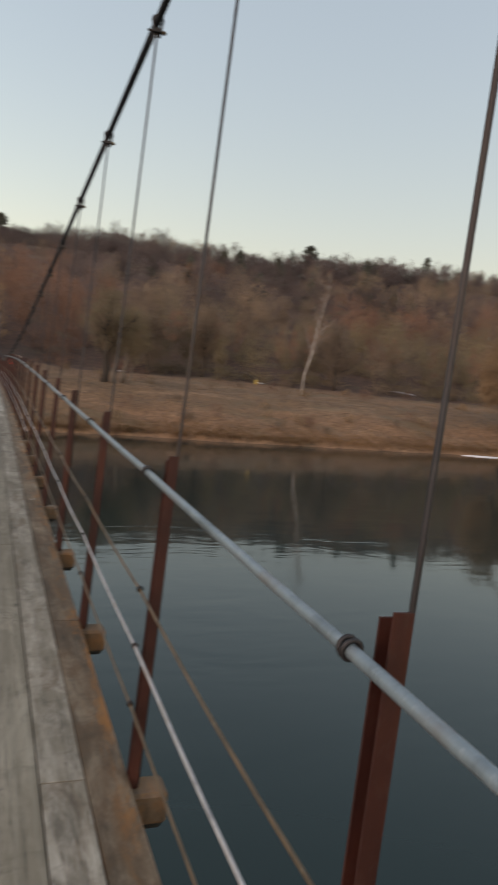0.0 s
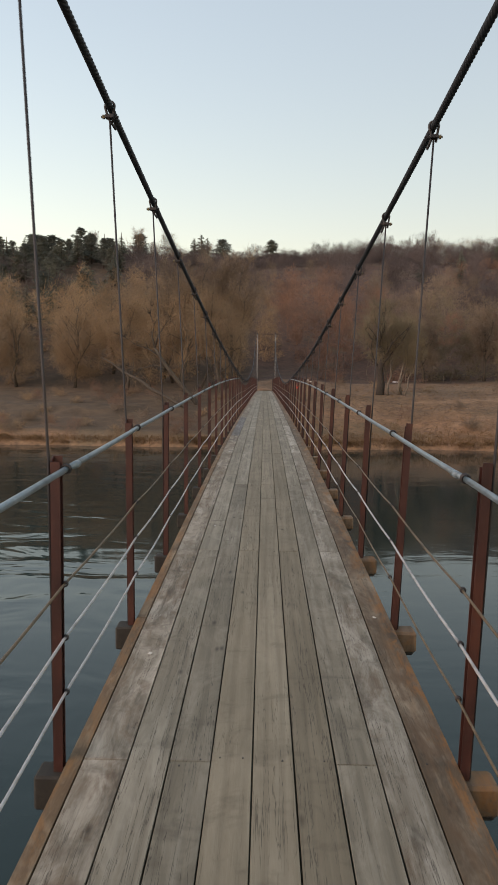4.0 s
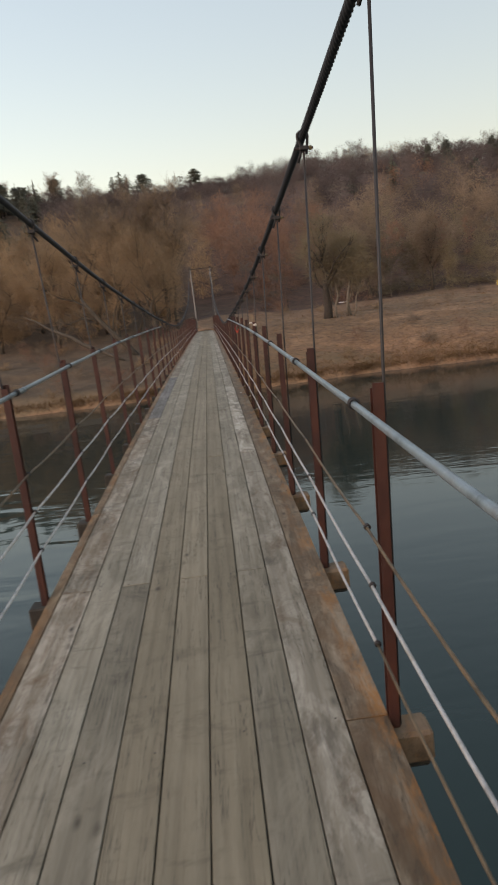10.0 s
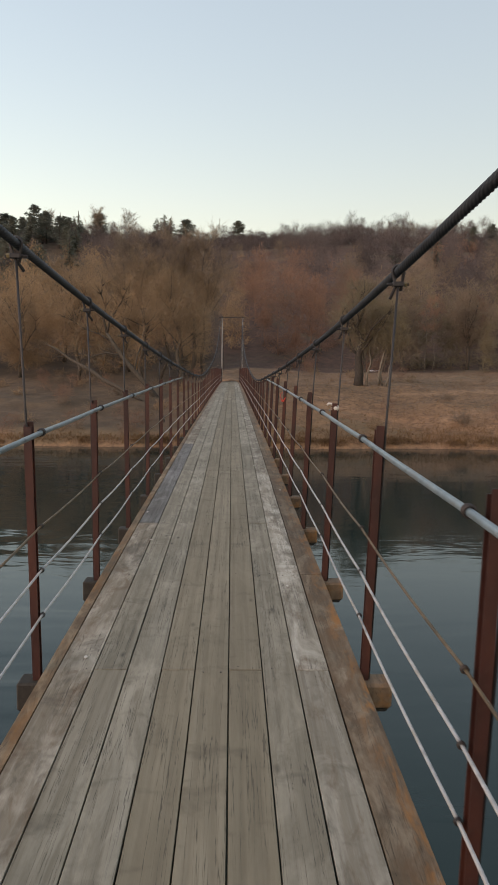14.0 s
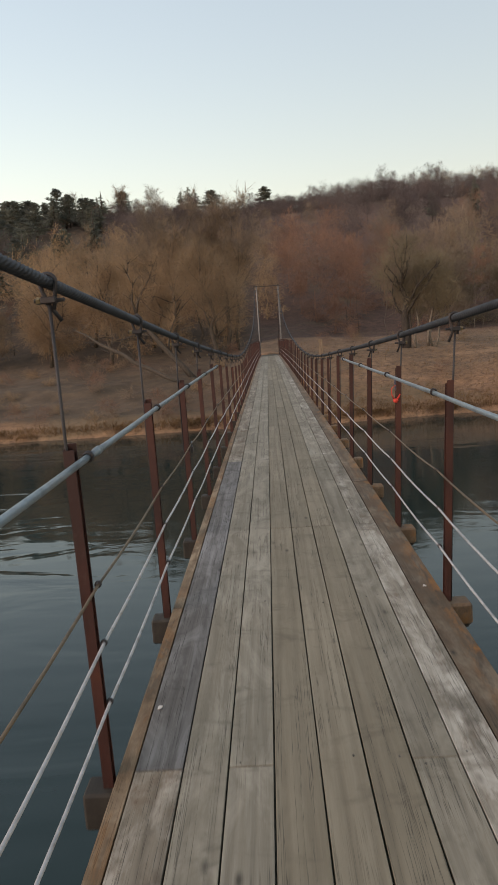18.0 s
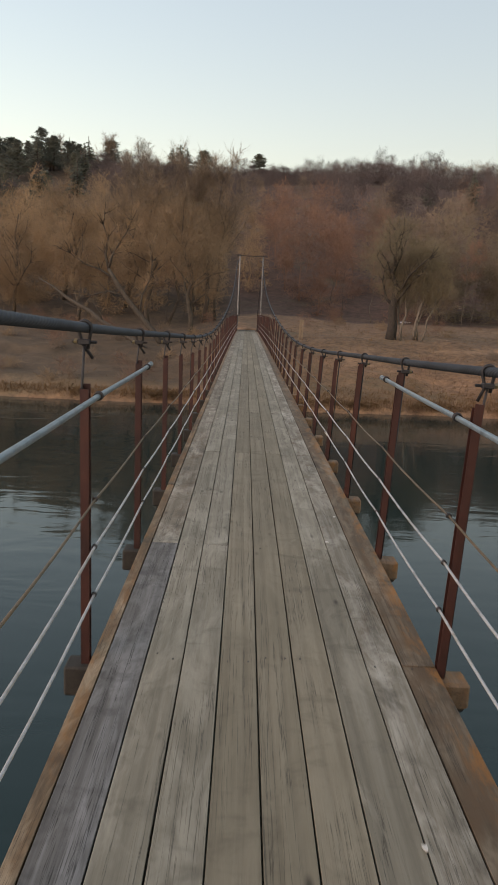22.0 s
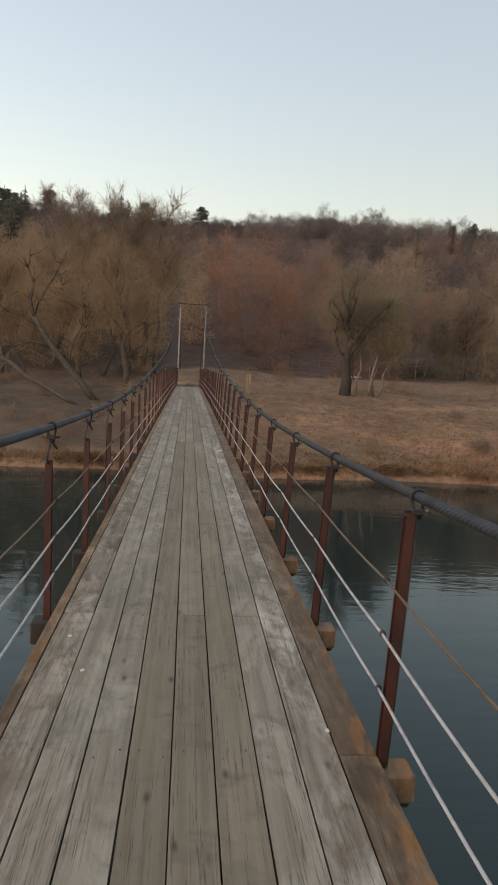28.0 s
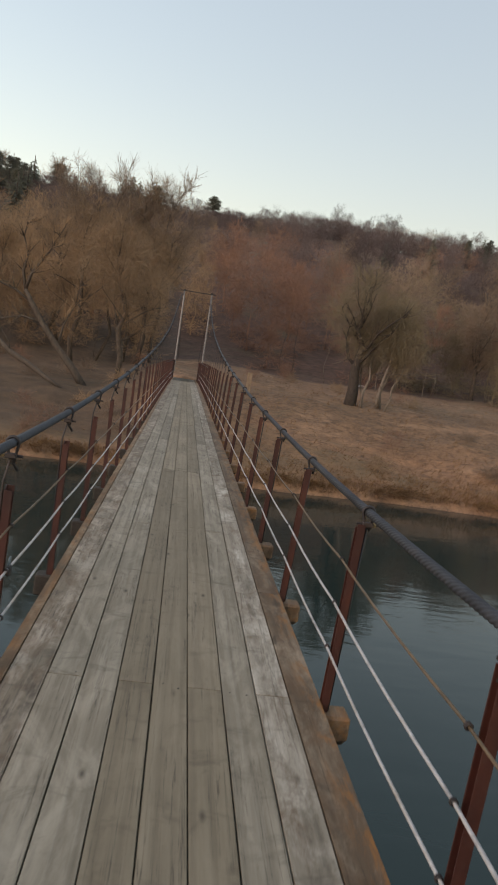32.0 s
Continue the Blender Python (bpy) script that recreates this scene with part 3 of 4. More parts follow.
def pine_quads(rng, height, spread):
    """Layered, uneven plates of needles on short boughs, from low on the trunk to a rounded top."""
    parts = []
    for k in range(24):
        f = (k + rng.random()) / 24
        a = k * 2.4 + rng.normal(0, 0.4)
        r = spread * (0.60 - 0.52 * f) * rng.uniform(0.4, 1.35)
        c = np.array([math.cos(a) * r, math.sin(a) * r, height * (0.18 + 0.80 * f)])
        n = 95
        v = rng.normal(0, 1, (n, 3))
        v /= np.linalg.norm(v, axis=1, keepdims=True)
        w = spread * (0.46 - 0.26 * f) * rng.uniform(0.7, 1.2)
        p = c + v * rng.random((n, 1)) ** 0.45 * np.array([w, w, w * rng.uniform(0.3, 0.5)])
        d = v + rng.normal(0, 0.5, (n, 3)) + np.array([0, 0, 0.3])
        d /= np.linalg.norm(d, axis=1, keepdims=True)
        parts.append(strips(p, p + d * rng.uniform(0.3, 0.6, (n, 1)), rng.uniform(0.10, 0.22, n), rng))
    return np.concatenate(parts)


def make_woods():
    """The hillside woods: leafless crowns by the hundred, none standing out above the crest."""
    rng = np.random.default_rng(7)
    kinds = []
    for k in range(10):
        h = rng.uniform(9.0, 12.5)
        lines, ends = branch_tree(rng, h, 0.10, h * 0.28, 6, fork=0.25, subs=1)
        kinds.append((h, np.concatenate([limb_quads(rng, lines), crown_quads(rng, 1350, h, rng.uniform(0.26, 0.36) * h, 0.10 if k % 3 else 0.24, 0.7, 0.052)])))
    brush = [crown_quads(rng, 420, 4.0, 2.3, 0.0, 0.7, 0.06) for k in range(4)]
    heaps = {"twig_brown": [], "twig_red": [], "twig_grey": [], "twig_willow": [], "twig_olive": []}
    for y in np.arange(96.0, 214.0, 6.0):
        for x in np.arange(-45 - (y - 94) * 0.36, 112 + (y - 94) * 1.2, 5.0):
            px, py = x + rng.uniform(-2.3, 2.3), y + rng.uniform(-2.8, 2.8)
            if abs(px) < 2.5 and py < 104:
                continue
            if 118 < py < 170 and px < -0.195 * (py - 12) and rng.random() < 0.7:
                continue
            if 122 < py < 168 and rng.random() < 0.3:
                continue
            patch = noise.noise((px * 0.03, py * 0.03, 2.0)) + rng.normal(0, 0.10)
            if py > 130 + rng.normal(0, 6) + (14 if patch > 0.2 else 0):
                mat = "twig_grey" if patch > -0.35 else "twig_brown"
            elif 1 < px < 17 and py < 136 and patch > -0.35:
                mat = "twig_red"
            elif px < 1 and py < 132:
                mat = "twig_willow" if patch > -0.2 else "twig_brown"
            elif px > 15 and py < 116:
                mat = "twig_olive" if patch > -0.15 else "twig_brown"
            else:
                mat = "twig_red" if patch > 0.18 else "twig_brown" if patch > -0.25 else "twig_grey"
            h, q = kinds[rng.integers(len(kinds))]
            for ox in (-1.2, 1.6) if py > 172 else (0.8,) if py < 114 else ():
                b = brush[rng.integers(4)] * (np.array([1, 1, 0.8]) if py > 172 else np.array([1, 1, 0.6]))
                heaps["twig_grey" if py > 172 else mat].append(b + np.array([px + ox, py, ground_z(px + ox, py) - 0.4]))
            s = rng.uniform(0.75, 1.12) * (0.75 if py < 100 else 1.0)
            z = ground_z(px, py) - 0.2
            if py > 186:
                s = (rng.uniform(4.8, 8.4) if px > 20 else rng.uniform(4.4, 6.6)) / h
            else:
                crest = ground_z(px * 168 / (py - 32), 200) + (6.2 if px > 15 else 5.0)
                s = min(s, (1.6 + (py - 32) / 168 * (crest - 1.6) - z) / h)
            if s < 0.2:
                continue
            if py > 180 and px < 110:
                h2, q2 = kinds[rng.integers(len(kinds))]
                heaps["twig_grey"].append(q2 * np.array([0.8, 0.8, 0.9 * s]) + np.array([px + rng.uniform(1.5, 3.0), py - 2.0, z]))
            a = rng.uniform(0, 6.28)
            m = np.array([[math.cos(a), -math.sin(a), 0], [math.sin(a), math.cos(a), 0], [0, 0, 1]]) * np.array([max(s, 0.6), max(s, 0.6), s])[:, None]
            heaps[mat].append(q @ m.T + np.array([px, py, z]))
    words = {"twig_brown": "leafless brown woodland trees crowding the hillside", "twig_red": "leafless reddish alder trees on the hillside",
             "twig_grey": "leafless grey trees along the hill crest", "twig_willow": "leafless ochre scrub willows at the foot of the hill", "twig_olive": "leafless olive-brown trees along the meadow"}
    for mat, qs in heaps.items():
        tagged(new("woods", quads_mesh("woods", np.concatenate(qs), MAT[mat])), words[mat], "woods", kind="stuff")


make_woods()


def evergreens():
    rng = np.random.default_rng(11)
    spruces = [quads_mesh("crown", spruce_quads(rng, h, s), MAT["needle"]) for h, s in ((12, 2.4), (15, 2.9), (10, 2.2))]
    pines = [quads_mesh("crown", pine_quads(rng, h, s), MAT["needle"]) for h, s in ((13, 3.2), (11, 2.8))]
    trunk = mesh_of(tube(bmesh.new(), [(0, 0, -0.3), (0.1, 0, 5), (0, 0.1, 11)], [0.2, 0.15, 0.05], 6), "trunk", MAT["bark"], True)
    spots = [("spruce", 139, 197), ("spruce", 182, 192), ("spruce", 178, 197), ("spruce", 190, 190)]
    for k in range(84):
        y = rng.uniform(122, 190)
        spots.append((("pine", "spruce", "pine")[k % 3], -0.2 * (y - 12) - rng.uniform(0, 46), y))
    for k in range(46):
        spots.append((("pine", "pine", "spruce")[k % 3], rng.uniform(-95, -34), rng.uniform(165, 205)))
    for k in range(26):
        spots.append((("spruce", "spruce", "pine")[k % 3], rng.uniform(95, 240), rng.uniform(165, 222)))
    for k in range(22):
        spots.append((("spruce", "pine")[k % 2], rng.uniform(20, 110), rng.uniform(140, 190)))
    for k, (kind, x, y) in enumerate(spots):
        word = "dark green spruce on the wooded hill crest" if kind == "spruce" else "dark green pine with a clumped crown on the hill crest"
        ob = thing(kind + "_tree", word, "tree", (x, y, ground_z(x, y)), "evergreens on the hill")
        s = rng.uniform(0.45, 0.68) if x > -38 else rng.uniform(0.45, 0.66)
        ob.scale = (s * (1.7 if x < -30 else 1.3), s * (1.7 if x < -30 else 1.3), s)
        part("trunk", trunk, None, ob)
        part("crown", (spruces if kind == "spruce" else pines)[k % (3 if kind == "spruce" else 2)], None, ob)


evergreens()


def crest_marks():
    """Single evergreens that stand clear above the hill crest: kind, place across, height of the top, breadth."""
    rng = np.random.default_rng(12)
    trunk = mesh_of(tube(bmesh.new(), [(0, 0, -0.3), (0.1, 0, 5), (0, 0.1, 9.6)], [0.22, 0.15, 0.04], 6), "trunk", MAT["bark"], True)
    for kind, x, top, broad in (("pine", -33.3, 37.6, 1.9), ("spruce", -39.5, 37.2, 1.3), ("spruce", -51.7, 36.0, 1.4), ("pine", -46.0, 34.9, 1.6), ("spruce", -19.0, 37.0, 1.6), ("spruce", -17.2, 38.0, 1.6),
                                ("spruce", -15.6, 37.2, 1.6), ("pine", -11.6, 36.5, 2.1), ("pine", 1.4, 36.2, 2.0), ("pine", -56.5, 37.1, 2.5), ("pine", -61.0, 37.4, 2.5), ("pine", 86.0, 40.8, 1.8)):
        g = ground_z(x, 198)
        word = "dark green spruce standing clear above the hill crest" if kind == "spruce" else "dark green broad-topped pine standing clear above the crest"
        ob = thing(kind + "_tree", word, "tree", (x, 198, g), "evergreens on the hill")
        h = 10.0
        ob.scale = ((top - g) / h * broad, (top - g) / h * broad, (top - g) / h)
        part("trunk", trunk, None, ob)
        part("crown", quads_mesh("crown", spruce_quads(rng, h, 2.3) if kind == "spruce" else pine_quads(rng, h, 2.6), MAT["needle"]), None, ob)


crest_marks()

# trees of the far meadow and its water's edge
def leaning_willow():
    """An old willow: one thick trunk leaning far out to the side, its limbs turning up from the bent end."""
    rng = np.random.default_rng(3)
    at = (-6.75, 79.0)
    lines = [(np.array([(0.1, 0, -0.4), (-0.9, 0, 1.0), (-2.2, 0.1, 2.4), (-3.4, 0.1, 3.9), (-4.3, 0.2, 5.2), (-4.8, 0.3, 6.0)]), [0.30, 0.26, 0.23, 0.20, 0.17, 0.13]),
             (np.array([(-4.8, 0.3, 6.0), (-4.5, 0.2, 7.1), (-3.9, 0.2, 8.1), (-3.3, 0.1, 9.0), (-2.9, 0, 9.9)]), [0.12, 0.10, 0.08, 0.05, 0.02]),
             (np.array([(-4.8, 0.3, 6.0), (-5.1, 0.4, 7.2), (-4.9, 0.4, 8.4), (-5.3, 0.4, 9.5), (-5.2, 0.4, 10.3)]), [0.12, 0.10, 0.08, 0.05, 0.02]),
             (np.array([(-4.3, 0.2, 5.2), (-5.5, 0.5, 5.9), (-6.8, 0.6, 6.3), (-8.0, 0.7, 7.1), (-8.8, 0.7, 7.4)]), [0.10, 0.08, 0.06, 0.04, 0.015]),
             (np.array([(-3.4, 0.1, 3.9), (-4.9, 0.4, 4.2), (-6.3, 0.5, 3.8), (-7.6, 0.5, 4.1)]), [0.09, 0.07, 0.05, 0.02]),
             (np.array([(-2.2, 0.1, 2.4), (-2.0, 0.3, 4.0), (-1.3, 0.2, 5.5), (-1.2, 0.3, 6.8)]), [0.09, 0.07, 0.05, 0.02])]
    ends = []
    for pts, rad in lines[1:]:
        for p, q in zip(pts, pts[1:]):
            for _ in range(5):
                d = (q - p) / np.linalg.norm(q - p) * 0.6 + rng.normal(0, 0.6, 3) + np.array([0, 0, 0.2])
                d /= np.linalg.norm(d)
                e = q + d * rng.uniform(0.6, 1.7)
                lines.append((np.array([q, (q + e) / 2 + rng.normal(0, 0.06, 3), e]), [0.035, 0.024, 0.01]))
                ends.append((q, e, d))
    ob = thing("willow_tree", "old bare willow leaning far over the bank, ochre twigs", "tree", (at[0], at[1], ground_z(*at) - 0.1))
    part("trunk", wood_mesh("trunk", lines, MAT["bark"], 0.0, 9), None, ob)
    part("crown", quads_mesh("crown", twig_quads(rng, ends, 26, 0.9, 0.026, 0.1), MAT["twig_willow"]), None, ob)


leaning_willow()
bare_tree("willow_tree", "bare willow with a broad ochre crown by the bridge end", (-4.8, 81.0), 5, 11.5, 0.26, 4.2, 16, "twig_willow", 12, (-0.8, 0.0), 0.9, 0.03, cloud=4200, low=0.22)
for k, (x, y, h, w) in enumerate(((-9.5, 89, 13.6, 4.6), (-16.5, 90, 11.8, 4.8), (-23, 91, 10.2, 4.6), (-30.5, 92, 10.0, 4.8), (-38, 93, 11.0, 5.2), (-4.4, 92, 15.2, 3.8), (-13, 97, 14.0, 4.4), (-20, 99, 13.0, 4.4))):
    bare_tree("willow_tree", "tall bare willow with a rounded ochre crown behind the bank", (x, y), 50 + k, h, 0.26, w, 14, "twig_willow" if k != 4 else "twig_brown", 6, (0.5 - k % 2, 0), 0.8, 0.034, cloud=7500, low=0.05)
bare_tree("oak_tree", "old bare tree with a thick dark trunk on the meadow", (12.0, 79.2), 12, 9.4, 0.46, 4.6, 15, "twig_olive", 8, (0.1, 0), 0.8, 0.028, fork=0.3, cloud=4600, low=0.26, bark="dark_bark")
bare_tree("oak_tree", "slender pale-stemmed bare tree on the meadow", (12.75, 79.0), 13, 7.5, 0.13, 2.4, 9, "twig_olive", 8, (0.3, 0), 0.8, 0.03, fork=0.3, bark="pale_bark")
bare_tree("oak_tree", "slender pale-stemmed bare tree tilted outwards on the meadow", (13.9, 79.1), 17, 8.0, 0.15, 2.8, 10, "twig_olive", 8, (1.2, 0), 0.8, 0.028, fork=0.3, cloud=2400, low=0.3, bark="pale_bark")
for k, (x, y, h, lean) in enumerate(((12.9, 79.4, 6.2, -1.0), (14.3, 79.3, 7.2, 0.6), (14.5, 79.0, 6.6, 1.6))):
    bare_tree("oak_tree", "slender pale-stemmed bare tree in a clump on the meadow", (x, y), 180 + k, h, 0.10, 2.0, 8, "twig_olive", 8, (lean, 0), 0.7, 0.026, fork=0.32, bark="pale_bark")
bare_tree("birch_tree", "white-barked bare birch tilted over the meadow", (37.2, 84.0), 14, 16.8, 0.12, 3.2, 17, "twig_red", 4, (3.0, 0), 0.9, 0.016, bark="birch", fork=0.28, bend=0.006)
for k, (x, y, h, w) in enumerate(((57.5, 70.5, 13.4, 5.4), (65.5, 71.5, 14.2, 5.8), (80, 76, 12.0, 5.4), (47, 95, 9.0, 4.0), (28, 97, 9.5, 4.0), (20, 96, 9.0, 3.6))):
    bare_tree("willow_tree" if k < 3 else "alder_tree", "bare willow with a rounded ochre crown by the river" if k < 3 else "bare alder with a brown crown at the edge of the woods", (x, y), 30 + k, h, 0.25, w, 13, "twig_willow" if k < 3 else "twig_brown", 7, (0, 0), 0.8, 0.042, cloud=17000 if k < 3 else 5200, low=0.16)
for k, x in enumerate((-44, -33, -26)):
    bare_tree("ash_tree", "tall bare tree with a fine open crown on the hill crest", (x, 192 + (k * 7) % 5), 70 + k, 7.5 + k % 2, 0.14, 4.4, 13, "twig_brown", 9, (0, 0), 0.9, 0.03, fork=0.3)


for k, (x, y, h) in enumerate(((-7.8, 91.5, 16.2), (-5.6, 93.0, 15.6), (-3.2, 92.5, 15.4), (-11.5, 94.0, 14.8))):
    bare_tree("ash_tree", "tall bare tree with a fine fan-shaped open crown", (x, y), 170 + k, h, 0.17, 6.4, 20, "twig_brown", 15, (0.3 - 0.4 * (k % 2), 0), 1.0, 0.022, fork=0.42)


def slim_stems():
    """Thin pale stems that stand out along the edge of the woods."""
    rng = np.random.default_rng(33)
    kinds = []
    for k in range(4):
        h = 6.5 + k
        lines, ends = branch_tree(rng, h, 0.038, 1.5, 6, (rng.normal(0, 0.5), 0), 0.45)
        kinds.append((wood_mesh("trunk", lines, MAT["pale_bark" if k % 2 else "bark"], 0.02, 5), quads_mesh("crown", twig_quads(rng, ends, 4, 0.7, 0.03), MAT["twig_red"])))
    for k in range(36):
        x = rng.uniform(3, 75) if k % 4 else rng.uniform(-40, -4)
        y = rng.uniform(91.5, 99)
        ob = thing("birch_sapling", "slender bare birch stem at the edge of the woods", "tree", (x, y, ground_z(x, y) - 0.1), "saplings along the woods")
        ob.rotation_euler = (0, 0, rng.uniform(0, 6.28))
        part("trunk", kinds[k % 4][0], None, ob)
        part("crown", kinds[k % 4][1], None, ob)


slim_stems()

# a fallen willow limb reaching down to the water
ob = thing("fallen_limb", "fallen grey willow limb sloping down the bank", "log", (-8.3, 75.8, ground_z(-8.3, 75.8)))
part("limb", tube(bmesh.new(), [(0.5, -0.3, -0.15), (-0.6, 0.1, 0.35), (-1.9, 0.6, 1.05), (-3.2, 0.9, 1.65), (-4.3, 1.3, 2.45), (-6.3, 1.8, 3.45), (-7.5, 2.1, 4.3), (-8.7, 2.3, 4.9)], [0.09, 0.15, 0.18, 0.19, 0.17, 0.13, 0.08, 0.03], 9), MAT["bark"], ob, smooth=True)
for base, out in (((-3.2, 0.9, 1.65), (-0.5, -0.3, 1.2)), ((-4.3, 1.3, 2.45), (-1.3, 0.2, 0.3)), ((-5.4, 1.6, 3.0), (0.2, 0.3, 1.3)), ((-6.3, 1.8, 3.45), (-1.2, 0.1, 0.2))):
    b, o = Vector(base), Vector(out)
    part("side_limb", tube(bmesh.new(), [b, b + o * 0.5 + Vector((0.08, 0.05, 0.1)), b + o, b + o * 1.5 + Vector((-0.2, 0, 0.25))], [0.06, 0.045, 0.03, 0.012], 6), MAT["bark"], ob, smooth=True)


def dry_grass():
    rng = np.random.default_rng(21)
    n = 90000
    x = rng.uniform(-42, 75, n)
    d = np.where(rng.random(n) < 0.55, rng.exponential(2.2, n), rng.uniform(0, 24, n)) + 0.15
    y = np.array([water_edge(a) for a in x]) + d
    keep = ((np.abs(x) > 1.6) | (y < 70)) & ((d < np.where(x > -2, 2.5, 1.1)) | (rng.random(n) < np.where(x > -2, 0.55, 0.02)))
    x, y = x[keep], y[keep]
    p = np.stack([x, y, [ground_z(a, b) - 0.02 for a, b in zip(x, y)]], 1)
    edge = np.array([b - water_edge(a) for a, b in zip(x, y)]) < 1.1
    t = p + np.stack([rng.normal(0, 0.10, len(p)), rng.normal(-0.06, 0.10, len(p)), rng.uniform(0.05, 0.20, len(p)) * np.where(edge, 1.8, np.where(rng.random(len(p)) < 0.1, 1.8, 1.0))], 1)
    for k in range(26):
        cx = rng.uniform(-34, -2) if k % 2 else rng.uniform(2, 40)
        cy, w, up = water_edge(cx) + rng.uniform(0.1, 0.6), rng.uniform(0.5, 1.3), rng.uniform(0.2, 0.4)
        a, r = rng.uniform(0, 6.28, 420), np.sqrt(rng.random(420))
        q = np.stack([cx + np.cos(a) * r * w, cy + np.sin(a) * r * 0.4, ground_z(cx, cy) + up * (1 - r * r)], 1)
        p = np.concatenate([p, q])
        t = np.concatenate([t, q + np.stack([np.cos(a) * 0.16, np.sin(a) * 0.12 - 0.06, rng.uniform(-0.14, 0.10, 420)], 1)])
    tagged(new("dry_grass", quads_mesh("dry_grass", strips(p, t, rng.uniform(0.012, 0.04, len(p)), rng), MAT["grass"])), "tufts of dry pale grass on the bank", "grass", kind="stuff")


dry_grass()


def bushes():
    """Low leafless scrub dotted over the bank."""
    rng = np.random.default_rng(44)
    kinds = [quads_mesh("twigs", crown_quads(rng, 260, h, w, 0.0, 0.45, 0.02), MAT[m]) for h, w, m in ((1.0, 0.8, "twig_brown"), (0.7, 0.9, "twig_willow"), (1.5, 0.9, "twig_red"))]
    for k in range(130):
        x = rng.uniform(-38, -3) if k % 5 < 3 else rng.uniform(3, 70)
        y = water_edge(x) + (rng.uniform(1.0, 7.0) if k % 2 else rng.uniform(7, 27))
        ob = thing("bush", "low leafless bush on the river bank", "bush", (x, y, ground_z(x, y) - 0.05), "bushes on the bank")
        ob.rotation_euler = (0, 0, rng.uniform(0, 6.28))
        part("crown", kinds[k % 3], None, ob)


bushes()


# ---- bridge ends: pylons ----
def pylon(name, y, mid):
    ob = thing(name, "tall grey steel bridge pylon with a crossbar", "bridge pylon", (mid, y, deck_z(y) - 0.6), "bridge pylons")
    top = 5.45 - (deck_z(y) - 0.6)
    for s in (-1, 1):
        bm = bmesh.new()
        tube(bm, [(s * 0.91, 0, 0), (s * 0.91, 0, top)], [0.062, 0.055], 14)
        leg = part("leg", bm, MAT["pylon"], ob, smooth=False)
        part("footing", box(bmesh.new(), s * 0.91 - 0.3, s * 0.91 + 0.3, -0.3, 0.3, -1.2, 0.1, 0.03), MAT["pylon"], leg)
        part("saddle", box(bmesh.new(), s * 0.91 - 0.07, s * 0.91 + 0.07, -0.16, 0.16, top + 0.06, top + 0.12, 0.02), MAT["iron"], leg)
    part("crossbar", box(bmesh.new(), -1.2, 1.2, -0.04, 0.04, top - 0.0, top + 0.05, 0.008), MAT["iron"], ob)


pylon("bridge_pylon", 76.75, 0.12)
pylon("bridge_pylon", -8.0, 0.0)


# ---- main cables: twisted steel rope ----
def rope_mesh(name, line, radius, lobes, lay, mat, depth=0.16):
    """A laid rope: a lobed section that turns as it runs on."""
    sides = lobes * 4
    n = len(line)
    ang = np.arange(sides) * 2 * math.pi / sides
    line = np.array(line)
    d = np.gradient(line, axis=0)
    d /= np.linalg.norm(d, axis=1, keepdims=True)
    side = np.cross(d, [0, 0, 1.0])
    side /= np.linalg.norm(side, axis=1, keepdims=True)
    up = np.cross(side, d)
    run = np.concatenate([[0], np.cumsum(np.linalg.norm(np.diff(line, axis=0), axis=1))])
    a = ang[None, :] + (2 * math.pi * run / lay)[:, None]
    cut = np.broadcast_to(np.asarray(depth, float), (n,))
    rad = radius * (1 - cut[:, None] * (1 - np.abs(np.cos(ang * lobes / 2)))[None, :])
    v = line[:, None, :] + rad[:, :, None] * (np.cos(a)[..., None] * side[:, None, :] + np.sin(a)[..., None] * up[:, None, :])
    i, k = np.meshgrid(np.arange(n - 1), np.arange(sides), indexing="ij")
    k2 = (k + 1) % sides
    f = np.stack([i * sides + k, i * sides + k2, (i + 1) * sides + k2, (i + 1) * sides + k], -1).reshape(-1, 4)
    me = bpy.data.meshes.new(name)
    me.from_pydata(v.reshape(-1, 3).tolist(), [], f.tolist())
    me.materials.append(mat)
    me.polygons.foreach_set("use_smooth", [True] * len(me.polygons))
    return me


CABLE_R = 0.019
for s in (-1, 1):
    ys = np.concatenate([np.arange(-24, -3, 0.4), np.arange(-3, 2.5, 0.02), np.arange(2.5, 36, 0.011), np.arange(36, 96, 0.15)])
    line = [(cable_place(s, y)[0] + (0.12 if y > 74 else 0), y, cable_place(s, y)[1]) for y in ys]
    ob = thing("main_cable", "thick dark twisted steel suspension cable", "cable", group="main cables")
    part("cable_strand", rope_mesh("cable_strand", line, CABLE_R, 6, 0.19, MAT["cable"], np.where((ys > -3) & (ys < 36), 0.18, 0.0)), None, ob)


# ---- cross beams, posts, suspenders ----
def post_height(i):
    y = post_y(i)
    return min(1.065, cable_z(y) - deck_z(y) - 0.07)


